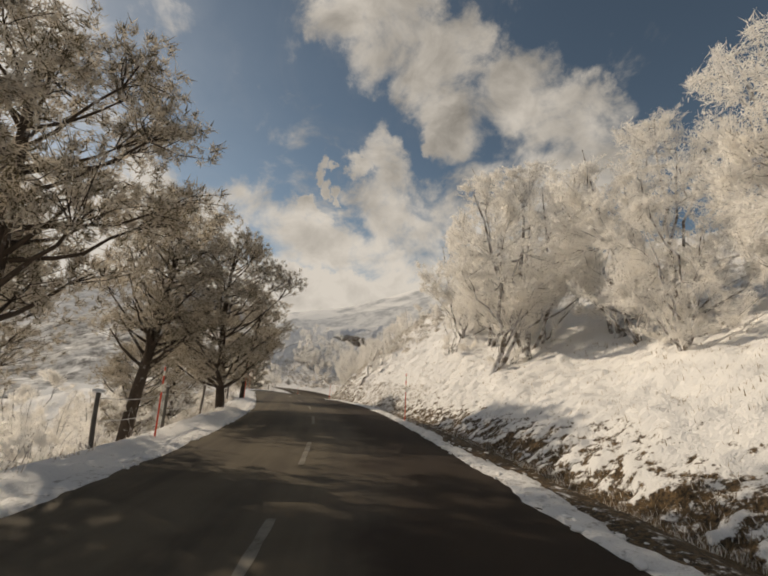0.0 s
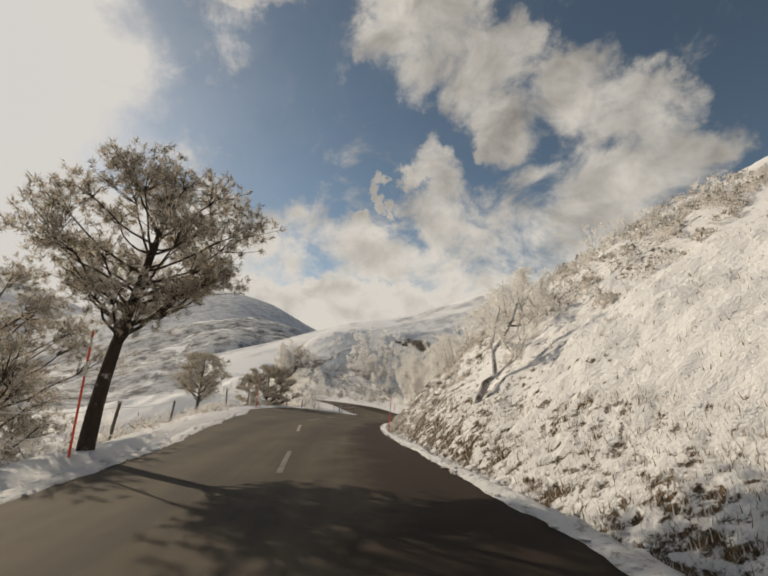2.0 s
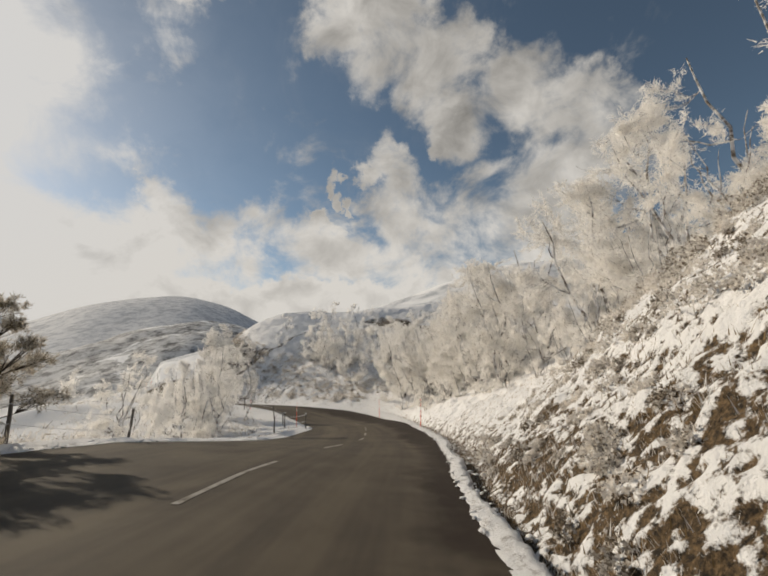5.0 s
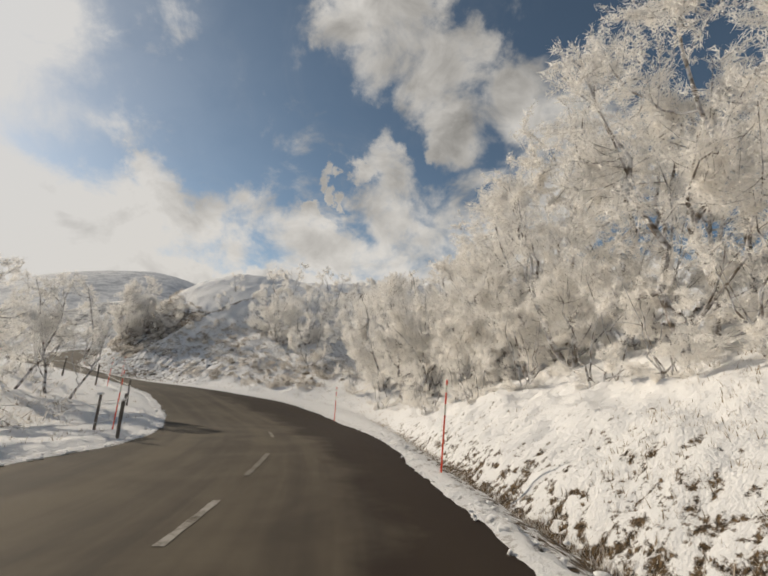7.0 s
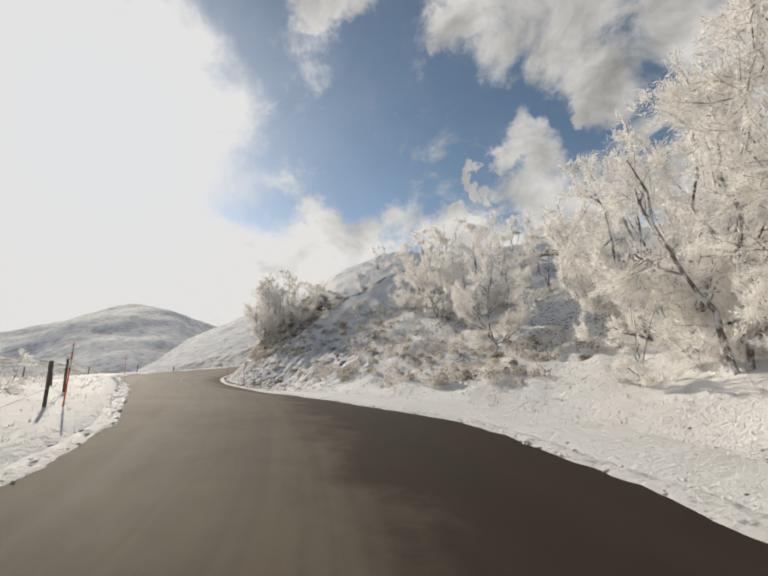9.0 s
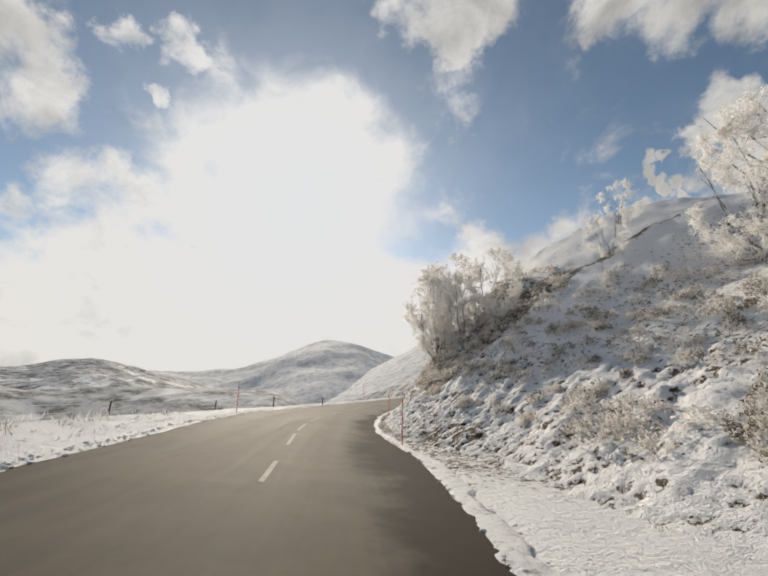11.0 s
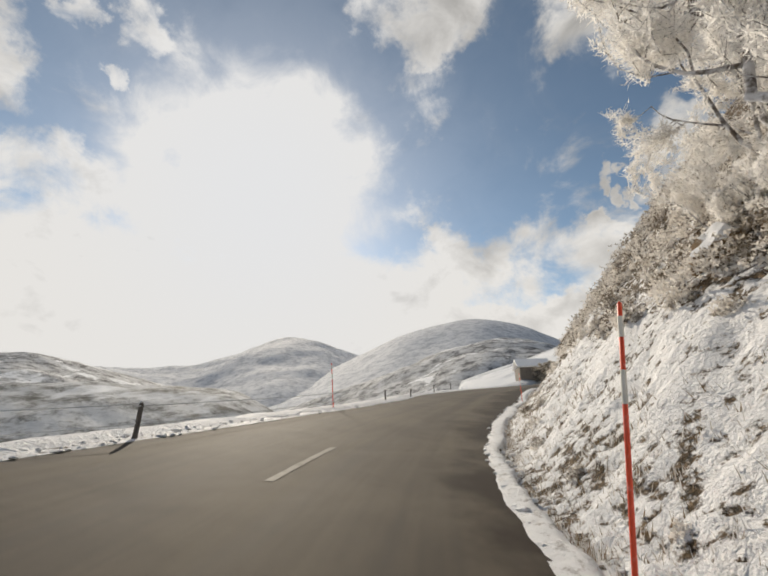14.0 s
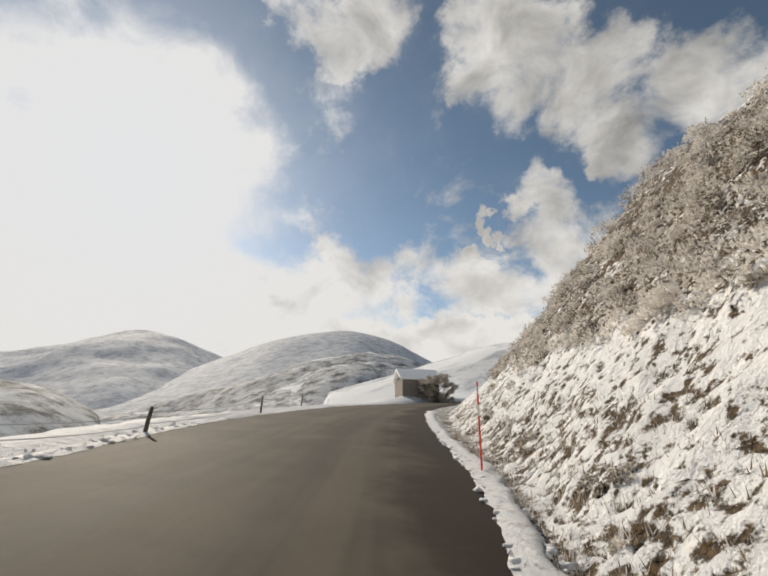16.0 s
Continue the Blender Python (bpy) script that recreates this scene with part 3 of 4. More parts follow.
def build_bank_snow(name, s0, s1, wide, label):
    """Lumpy snow lying over the bank's tussocks: rounded clods with earth and grass in the creases, darkened too for
    the shade between them.
    """
    s, d = np.arange(s0, s1, 0.095), np.arange(-0.45, wide, 0.085)
    ss, dd = np.meshgrid(s, d, indexing="ij")
    u = along(EDGE_R, ss) + along(BANK_FROM, ss) + dd
    x, y = from_road(ss.ravel(), u.ravel())
    p = np.stack([x, y, ground_at(x, y, ss.ravel(), u.ravel())], 1).reshape(len(s), len(d), 3)
    way = np.cross(np.gradient(p, axis=1), np.gradient(p, axis=0))
    way *= np.sign(way[..., 2:])
    way /= np.linalg.norm(way, axis=2)[..., None]
    size, deep = along(CLOD_SIZE, ss), along(CLOD_DEPTH, ss)
    deep = deep * (1 + along(CLOD_FOOT, ss) * np.exp(-((dd / 1.3) ** 2)))
    rise = np.empty(ss.shape)
    for i in range(len(s)):
        for j in range(len(d)):
            v = Vector(p[i, j])
            v = v + 0.16 * noise.noise_vector(v * 2.6)
            near = noise.voronoi(v / size[i, j])[0]
            clod = min(1.0, (near[1] - near[0]) * 1.9) ** 0.6
            rise[i, j] = clod * (0.7 + 0.6 * noise.noise(v * 1.1)) + 0.55 * noise.noise(v * 5.5) + 0.28 * noise.noise(v * 12.0)
    fade = np.clip((dd + 0.45) / 0.3, 0, 1) * np.clip((wide - dd) / 1.2, 0, 1) * np.clip((ss - s0) / 1.5, 0, 1) * np.clip((s1 - ss) / 1.5, 0, 1)
    lift = (0.035 + deep * np.clip(rise, -0.4, 2)) * fade - 0.16 * (1 - fade)
    way = way * 0.75 + np.array([0, 0, 0.25])
    data = mesh_of(name, p + way * lift[..., None], grid_faces(len(s), len(d))[:, ::-1], MAT["ground"], True)
    thin = along(THIN_SHADE_LOW, ss) * np.exp(-((dd / 2.6) ** 2)) + along(THIN_SHADE_FOOT, ss) * np.exp(-((dd / 1.0) ** 2)) + along(DITCH, ss) * 0.3 * np.exp(-(((dd + 0.35) / 0.3) ** 2))
    # creases bared to earth, which also paints the shade between clods
    thin = thin * 0.6 - 0.11 + np.clip(deep / 0.07, 0, 1.4) * np.clip(0.62 - rise, -0.12, 0.5) * 0.36
    thin += heath(ss, dd)
    data.attributes.new("bare", "FLOAT", "POINT").data.foreach_set("value", thin.ravel())
    tagged(new(name, data), label, "snow", kind="structure")


CLOD_SIZE = table("-30:0.34 28:0.34 34:0.19 60:0.19 68:0.4 104:0.4 109:0.29 126:0.28 134:0.22 200:0.22")
CLOD_DEPTH = table("-30:0.03 24:0.035 34:0.085 58:0.085 66:0.035 104:0.03 109:0.12 126:0.11 131:0.055 146:0.055 152:0.075 200:0.075")
CLOD_FOOT = table("-30:1.6 22:1.3 32:0 58:0 66:1 104:1 110:0 124:0 130:0.5 146:0.3 152:0 200:0")
build_ground()
build_road()
build_bank_snow("bank_snow_lower", -4, 86, 6.5, "lumpy snow over grass tussocks on the cut bank")
build_bank_snow("bank_snow_upper", 104, 168, 5.5, "lumpy snow clods over the steep bank's tussocks")


# ---- snow along the asphalt, and lane markings ----
def build_verge(name, side, label):
    s = np.arange(-14, 172, 0.09)
    edge = along(EDGE_R if side > 0 else EDGE_L, s)
    ragged = 0.06 * waves(s, 0 * s, 3.1, 31 + side) + 0.03 * waves(s, 0 * s, 0.8, 33 + side, 4) + 0.02 * waves(s, 0 * s, 0.33, 38 + side)
    wide = (0.50 if side > 0 else 0.45) + 0.14 * waves(s, 0 * s, 4.0, 35 + side) + 0.06 * waves(s, 0 * s, 0.9, 36 + side)
    wide = wide * (np.interp(s, (20, 30, 60, 70, 112, 120, 136, 144), (1, 0.75, 0.75, 1, 1, 0.7, 0.7, 1.1)) if side > 0 else 1)
    rows = []
    for k, (out, lift) in enumerate(((0.0, 0.005), (0.12, 0.018), (0.30, 0.03), (0.55, 0.038), (0.8, 0.034), (1.0, -0.03))):
        u = edge + side * (ragged * (1 - out) - 0.03 + out * wide)
        x, y = from_road(s, u)
        lumps = 0.02 * waves(x, y, 0.45, 41 + k) if 0 < k < 5 else 0
        z = road_height(s, edge) + lift + lumps
        if k == 5:
            z = np.minimum(z, ground_at(x, y, s, u) - 0.05)
        rows.append(np.stack([x, y, z], 1))
    verts = np.stack(rows, 1).reshape(-1, 3)
    faces = grid_faces(len(s), 6)
    data = mesh_of(name, verts, faces if side < 0 else faces[:, ::-1], MAT["ploughed"], True)
    tagged(new(name, data), label, "snow", kind="structure")


build_verge("verge_right", 1, "strip of ploughed snow along the asphalt edge under the bank")
build_verge("verge_left", -1, "thin strip of ploughed snow along the outer asphalt edge")

CENTRE = table("-30:-0.75 24:-0.75 32:-1.2 40:-2.3 46:-2.5 55:-2.9 60:-2.6 67:-1.65 72:-1.4 76:-1.1 84:-0.7 92:-0.6 100:-1.2 115:-1.65 122:-1.92 130:-1.92 142:-1.9 150:-1.5 200:-1.6")
DASHES = [(-9, -6.6), (-3.4, -0.9), (2, 4.6), (7.5, 10.2), (14, 16.6), (20.3, 22.9), (27, 29.5), (34, 36.6), (40.6, 43.9), (46.2, 49.0), (52.5, 56.5), (60.5, 62.8), (66.2, 67.8), (69.9, 71.6), (73.2, 75.6), (79, 81), (108, 110.4), (113.6, 116.8), (118, 121), (122.2, 125), (126.8, 129), (132, 134.4)]


def build_dashes():
    for a, b in DASHES:
        s = np.linspace(a, b, 9)
        wide = 0.05 + 0.006 * np.sin(s * 9)
        rows = []
        for k in (-1, 1):
            u = along(CENTRE, s) + k * wide
            x, y = from_road(s, u)
            edge = (along(EDGE_L, s), along(EDGE_R, s))
            share = (u - edge[0] + 0.25) / (edge[1] - edge[0] + 0.5)
            rows.append(np.stack([x, y, road_height(s, u) + 0.02 * np.sin(np.pi * share) + 0.006], 1))
        data = mesh_of("lane_marking", np.stack(rows, 1).reshape(-1, 3), grid_faces(len(s), 2)[:, ::-1], MAT["paint" if 30 < a < 70 else "faded_paint"])
        tagged(new("lane_marking", data), "worn white dash painted on the asphalt", "road marking", "dashes of the centre line")


build_dashes()


# ---- plants ----
def unit(v):
    return v / (np.linalg.norm(v) + 1e-9)


def sprigs(soup, rng, points, ways, count, length, width, back=1.3):
    """Thin rime needles and twiglets round each point."""
    n = len(points) * count
    p = np.repeat(points, count, 0) + rng.normal(0, length * 0.25, (n, 3)) - np.repeat(ways, count, 0) * rng.uniform(0, length * back, (n, 1))
    d = np.repeat(ways, count, 0) * 0.7 + rng.normal(0, 0.75, (n, 3))
    d /= np.linalg.norm(d, axis=1)[:, None]
    side = np.cross(d, rng.normal(0, 1, (n, 3)))
    side /= np.linalg.norm(side, axis=1)[:, None] + 1e-9
    long = length * rng.uniform(0.5, 1.3, n)[:, None]
    half = width * rng.uniform(0.6, 1.3, n)[:, None] / 2
    verts = np.stack([p - side * half, p + side * half, p + d * long], 1)
    soup.add(verts, np.arange(n * 3).reshape(-1, 3))


def bough(soup, rng, a, b, thick, thin, sides, steps, bend):
    """A bent limb from a to b; gives its points."""
    a, b = np.asarray(a, float), np.asarray(b, float)
    far = np.linalg.norm(b - a)
    g = np.linspace(0, 1, steps + 1)[:, None]
    bow = rng.normal(0, bend * far, 3) + np.array([0, 0, -0.10 * far])
    pts = a + (b - a) * g + bow * np.sin(np.pi * g) + rng.normal(0, 0.03 * far, (steps + 1, 3)) * np.sin(np.pi * g)
    tube(soup, pts, np.linspace(thick, thin, steps + 1), sides)
    return pts


def rimed_tree_meshes(name, seed, height, stems, lean, fuzz, wide=0.36, fine=1.0, counts=(10, 6, 6), girth=0.018, low=0.16, droop=0.0):
    """Bare tree covered in rime: limbs that fill a rounded, uneven crown, and white twiglets all over it."""
    rng = np.random.default_rng(seed)
    bark, crown, tips = Soup(), Soup(), []
    middle = np.array([lean * height * 0.5, 0, height * (1 + low) / 2])
    half = np.array([wide * height, wide * height, height * (1 - low) / 2])
    bumps = rng.normal(0, 1, (9, 3))
    bumps /= np.linalg.norm(bumps, axis=1)[:, None]

    def inside(p):
        """Keeps a point within the lumpy crown."""
        d = (p - middle) / half
        r = np.linalg.norm(d) + 1e-9
        limit = 0.80 + 0.26 * np.max(bumps @ (d / r)) ** 3
        return p if r < limit else middle + d / r * limit * half * rng.uniform(0.9, 1.04)

    def shoot(at, parent, reach, lift):
        out = (at - middle) / half
        d = unit(unit(out) * 0.55 + unit(parent) * 0.5 + rng.normal(0, 0.62, 3) + np.array([0, 0, lift]))
        return inside(at + d * reach * rng.uniform(0.7, 1.25))

    def pick(pts, f):
        i = min(f, 0.999) * (len(pts) - 1)
        k = int(i)
        return pts[k] + (pts[k + 1] - pts[k]) * (i - k), pts[k + 1] - pts[k]

    thick = girth * height / stems**0.4
    trunks = []
    for k in range(stems):
        a = k * 6.283 / stems + rng.uniform(-0.5, 0.5)
        out = (0.0 if stems == 1 else 0.45) * wide * height
        top = middle + np.array([math.cos(a) * out, math.sin(a) * out, half[2] * rng.uniform(0.35, 0.8)])
        foot = np.array([math.cos(a) * 0.1 * (stems > 1), math.sin(a) * 0.1 * (stems > 1), -0.25])
        trunks.append(bough(bark, rng, foot, inside(top), thick, thick * 0.25, 6, 8, 0.05))
    for n in range(counts[0]):
        f = low * 0.8 + (0.97 - low * 0.8) * (n + rng.uniform(0, 1)) / counts[0]
        at, way = pick(trunks[n % stems], f)
        limb = bough(bark, rng, at, shoot(at, way, 0.36 * height * (1.1 - 0.4 * f), 0.25), thick * 0.5 * (1.15 - 0.7 * f), thick * 0.12, 4, 5, 0.08)
        for m in range(counts[1]):
            at, way = pick(limb, 1.0 if m == 0 else rng.uniform(0.2, 1))
            sub = bough(bark, rng, at, shoot(at, way, 0.20 * height, 0.18 - droop), thick * 0.15, thick * 0.06, 3, 3, 0.1)
            for _ in range(counts[2]):
                at, way = pick(sub, rng.uniform(0.15, 1))
                twig = bough(bark, rng, at, shoot(at, way, 0.11 * height, 0.1 - droop), thick * 0.07, thick * 0.03, 3, 2, 0.1)
                ways = np.gradient(twig, axis=0)
                ways /= np.linalg.norm(ways, axis=1)[:, None] + 1e-9
                for g in (0.35, 0.8, 1.2, 1.7, 2.0):
                    k = min(int(g), 1)
                    tips.append((twig[k] + (twig[k + 1] - twig[k]) * (g - k), ways[k]))
    pts, ways = np.array([t[0] for t in tips]), np.array([t[1] for t in tips])
    sprigs(crown, rng, pts, ways, max(1, round(fuzz / len(pts))), (0.030 * height**0.8 + 0.04) * fine, (0.0075 * height**0.5 + 0.006) * fine, 1.6)
    return bark.mesh(name + "_limbs", MAT["rimed_bark"], True), crown.mesh(name + "_crown", MAT["rimed_twigs"])


def pine_meshes(name, seed, height, bare, reach, pads, needles, lean=0.0):
    """Mountain pine: a bent trunk, crooked limbs, and rounded pads of needle tufts at their ends."""
    rng = np.random.default_rng(seed)
    bark, crown = Soup(), Soup()
    t = np.linspace(0, 1, 12)
    bend = rng.uniform(0, 6.283, 2)
    trunk = np.stack([lean * height * t + 0.03 * height * np.sin(t * 3.6 + bend[0]) - 0.03 * height * np.sin(bend[0]), 0.03 * height * np.sin(t * 3.1 + bend[1]) - 0.03 * height * np.sin(bend[1]), -0.4 + (height * 0.93 + 0.4) * t], 1)
    tube(bark, trunk, 0.024 * height * (1 - 0.88 * t) + 0.012, 9)
    middle, half = (1 + bare) / 2, (1 - bare) / 2
    tufts = []
    for k in range(pads):
        f = bare + (1 - bare) * (k + rng.uniform(0.1, 0.9)) / pads
        wide = math.sqrt(max(0.06, 1 - ((f - middle) / half * 0.96) ** 2))
        a = k * 2.4 + rng.normal(0, 0.35)
        out = reach * wide * rng.uniform(0.45, 1.0)
        root_f = max(bare * 0.7, f - 0.10 - 0.10 * out / height * 3)
        root = np.array([np.interp(root_f, t, trunk[:, i]) for i in range(3)])
        stem = np.array([np.interp(f, t, trunk[:, i]) for i in range(3)])
        end = stem + np.array([math.cos(a) * out, math.sin(a) * out, rng.normal(0, 0.02 * height)])
        g = np.linspace(0, 1, 7)[:, None]
        limb = root + (end - root) * g + np.array([0, 0, -0.10]) * np.sin(np.pi * g) * out + np.cumsum(rng.normal(0, 0.03 * out + 0.01, (7, 3)), 0) * g
        tube(bark, limb, 0.0075 * height * np.linspace(1, 0.3, 7) * (1.25 - 0.7 * f), 5)
        size = 0.098 * height * rng.uniform(0.75, 1.3)
        count = 58
        way = rng.normal(0, 1, (count, 3))
        way /= np.linalg.norm(way, axis=1)[:, None]
        at = limb[-1] + way * (size * rng.uniform(0.2, 1.05, (count, 1))) * np.array([1.15, 1.15, 0.62]) + np.array([0, 0, 0.1 * size])
        for p in at[:10]:
            tube(bark, [limb[-2], (limb[-2] + p) / 2 + rng.normal(0, 0.05, 3), p], [0.010, 0.007, 0.004], 3)
        tufts.append((at, way))
    at = np.concatenate([v[0] for v in tufts])
    way = np.concatenate([v[1] for v in tufts]) * 0.7 + np.array([0, 0, 0.6])
    sprigs(crown, rng, at, way, max(3, round(needles / len(at))), 0.10 + 0.003 * height, 0.017, 0.5)
    return bark.mesh(name + "_limbs", MAT["pine_bark"], True), crown.mesh(name + "_needles", MAT["pine_needles"])


def on_ground(s, u, sink=0.0):
    x, y = from_road(s, u)
    z = ground_at(np.array([x]), np.array([y]))[0]
    return float(x), float(y), float(z) - sink


# rimed beeches: kind, along, right, turn, size
TREES = {
    "a": rimed_tree_meshes("beech_a", 11, 6.5, 1, 0.10, 52000, 0.42, 0.62, (12, 7, 6), low=0.30),
    "b": rimed_tree_meshes("beech_b", 12, 6.5, 2, -0.12, 56000, 0.46, 0.62, (12, 7, 6), low=0.26),
    "c": rimed_tree_meshes("beech_c", 13, 7.0, 3, 0.0, 34000, 0.40, 1.0, (13, 7, 6), low=0.05),
    "j": rimed_tree_meshes("beech_j", 27, 7.0, 3, 0.0, 50000, 0.40, 0.68, (14, 7, 6), low=0.06, droop=0.12),
    "d": rimed_tree_meshes("beech_d", 14, 7.5, 2, 0.0, 46000, 0.36, 0.75, (13, 7, 6), low=0.2),
    "e": rimed_tree_meshes("dome_e", 15, 4.2, 5, 0.0, 8800, 0.52, 1.15, (10, 4, 4), low=0.02),
    "f": rimed_tree_meshes("dome_f", 16, 4.2, 4, 0.05, 8000, 0.58, 1.2, (10, 4, 4), low=0.0),
    "g": rimed_tree_meshes("slender_g", 17, 6.5, 1, 0.05, 9000, 0.22, 0.8, (13, 4, 4), 0.011, 0.25),
    "k": rimed_tree_meshes("snag_k", 29, 2.9, 1, 0.0, 2600, 0.2, 0.8, (6, 3, 3), 0.026, 0.3),
    "h": rimed_tree_meshes("beech_h", 18, 7.0, 3, 0.0, 20000, 0.44, 1.1, (12, 6, 5), low=0.04),
    "i": rimed_tree_meshes("beech_i", 19, 7.5, 2, 0.0, 17000, 0.38, 1.1, (12, 6, 5), low=0.1),
}
BEECHES = """
b:17:6.7:200:1.5 a:16.5:8.5:30:1.5 h:14.5:11:80:1.3 j:10.5:9.8:200:1.0 h:23.5:8.4:60:1.0 f:22.5:7.2:20:0.8 j:9:8.2:70:0.66 c:4.5:8:10:0.9 i:7:10.5:120:1.05 h:17.5:9:140:1.3 d:20.5:8.6:260:1.15 h:12:10:300:1.05 h:8.5:11.2:60:0.85 h:21.8:10.6:40:0.95 e:21:11.5:90:1.26 i:0:8:30:1.15
c:66:9.5:30:1.28 j:70:8.8:200:0.85 f:68:7.4:20:0.75 f:71.3:7.0:140:0.7 e:66:8.0:60:0.7 j:73:7.6:120:1.3 h:74.5:12:60:1.35 j:77:8.0:250:1.3 i:80:11.5:10:1.28 h:82.5:12.5:160:1.28 j:83.2:9.2:140:1.1 j:79.3:8.8:100:1.3 f:81.2:6.9:40:0.7 e:84.8:7.4:10:0.6 h:87.5:11:80:1.28 d:88.6:9.9:190:1.15 c:91:10.5:30:1.22 i:93:12:290:1.22 e:78:8.6:20:0.94 f:90:13.5:100:1.76 h:62:10.5:220:1.22 h:85:14.5:240:1.49 i:95:14:50:1.22 h:70:14:90:1.49 f:88:7.6:60:0.63 e:92.5:9.3:10:0.69 i:64:13:10:1.35 h:58:11:100:1.08
h:100.3:11.8:30:0.78 h:107.5:14:100:0.95 h:110:15.2:220:0.95 h:105.5:16.5:40:1.05 e:109:23:200:1.23 e:112.5:15.5:260:1.43 f:115:19:20:1.49 e:106:18:330:1.43 e:111:27:140:1.56 f:104:22:60:1.69 e:118:24:10:1.56 e:97:20:45:1.69 e:120:14:99:0.70 f:126:17:33:0.75
d:121.3:8:20:0.62 d:131.6:4.9:130:1.0 j:129.4:4.9:280:0.9 d:134.2:6.3:40:0.95 c:127.2:6.4:160:0.75 c:132.8:4.8:70:0.65 e:131.0:3.9:60:0.38 f:133.2:4.5:10:0.36 e:123:7.2:200:0.40 f:136.5:7.5:320:0.55 e:126.2:7.6:220:0.42
g:91.6:-7.5:220:0.9 h:87:-11.5:40:0.85 h:83:-12:140:0.8 g:93.6:-8.2:300:0.95 h:76:-12:40:0.85 h:81:-12.5:150:0.80 g:90:-11:60:1.00 h:88:-14:200:0.80 e:98:-8.6:40:0.5 f:101.5:-9.2:80:0.55 g:96.8:-9.8:20:0.8 f:104.5:-8.8:10:0.4 g:73.5:-10:80:0.95 i:92:-13:10:0.75 e:106:-11:20:0.45 f:110:-12:140:0.50 g:94:-9.5:170:0.90 e:61.5:-9.6:50:0.78 j:32:5.2:0:0.36 j:33.4:6.4:90:0.34 e:67:-12.5:0:0.80 f:71:-13:90:0.80
k:30.4:3.2:0:1.4:26 e:70:8.2:30:0.6 f:73.5:8.4:90:0.55 e:76:9.5:10:0.8 f:81:9.6:200:0.75 e:84.5:10.5:60:0.8 f:87:9.8:140:0.7 e:66.5:11.5:70:0.9 f:62.5:9:80:0.7 e:79:13.5:50:1.2 f:17:7.6:50:0.6 e:10.5:9.4:20:0.75 f:6.5:8.8:0:0.7 e:20:10.2:140:0.8 h:96:17:20:1.2 h:101:19:120:1.1 i:99:24:220:1.2 h:93:18:300:1.2 h:89.5:16.5:40:1.2
e:33:13.5:20:0.3 f:35:10.5:10:0.3 e:38:11:200:0.36 e:41:15.5:90:0.3 f:45:15:30:0.34 e:52:12.5:80:0.4 f:55:10.5:120:0.55 e:57.5:9:30:0.9 e:59.5:7.8:250:0.75 f:61:6.6:190:0.6
j:75.2:9.6:10:1.25 c:81.5:9.8:80:1.2 f:74.5:6.4:30:0.75 e:77.2:6.6:130:0.7 f:79.6:6.5:220:0.65 e:72.5:6.2:20:0.6 f:83:6.8:300:0.7 e:86.2:8.2:40:0.75 c:86:12:60:1.1
h:9:-13:10:0.8 h:15:-14.5:80:0.9 h:22:-13.5:150:0.8 h:26.5:-14.5:20:0.8 h:33:-15:260:0.7 h:12:-19:30:1.0 h:20:-20:200:1.0 h:38:-17:90:0.8 i:6:-16:40:0.9 h:29:-20:310:0.9 f:33:-11.5:40:0.7 e:26:-12:10:0.8
f:8:-9:20:0.7 e:11:-10.5:100:0.75 f:14.5:-8.8:30:0.6 e:17:-10:200:0.8 f:20:-8.2:140:0.65 e:22.5:-10.5:10:0.8 f:25:-7.6:90:0.6 e:28:-9.5:250:0.7 f:31.5:-8.6:60:0.55 e:35:-11:20:0.7 f:6:-12:150:0.9 e:14:-14:80:1.0 f:21:-14:0:1.0 e:29:-14:60:0.95 f:38.5:-11.5:200:0.6 e:41:-13:30:0.6 f:10.5:-7.4:60:0.5 e:23:-6.9:60:0.42 f:17.2:-7.2:60:0.45
"""
LABELS = {"a": "rime-covered bare tree leaning on the snowy bank", "b": "twin-stemmed bare tree white with rime", "c": "several-stemmed beech thick with white rime", "d": "tall bare beech coated in white rime", "e": "dome-shaped bush of rimed grey branches", "f": "low spreading bush white with rime", "g": "slender bare tree with lightly rimed twigs", "j": "many-branched beech furred all over with rime", "k": "small bare tree leaning out of the snowy bank", "h": "several-stemmed beech thick with white rime", "i": "tall bare beech coated in white rime"}


def build_beeches():
    first = {}
    for row in BEECHES.split():
        kind, s, u, turn, size, lean = (row + ":0").split(":")[:6]
        s, u, turn, size = float(s), float(u), float(turn), float(size)
        m = pose(*on_ground(s, u, 0.05), 0, float(lean), turn)
        if kind not in first:
            low = kind in "ef"
            ob = thing("rimed_bush" if low else "rimed_tree", LABELS[kind], "bush" if low else "tree", "rimed bushes on the hillside" if low else "rimed trees by the road", m)
            part("trunk", TREES[kind][0], ob)
            part("crown", TREES[kind][1], ob, "white rime on fine twigs")
            first[kind] = ob
        else:
            ob = copy_thing(first[kind], m)
        ob.matrix_world = m @ Matrix.Diagonal((size, size, size, 1))


build_beeches()

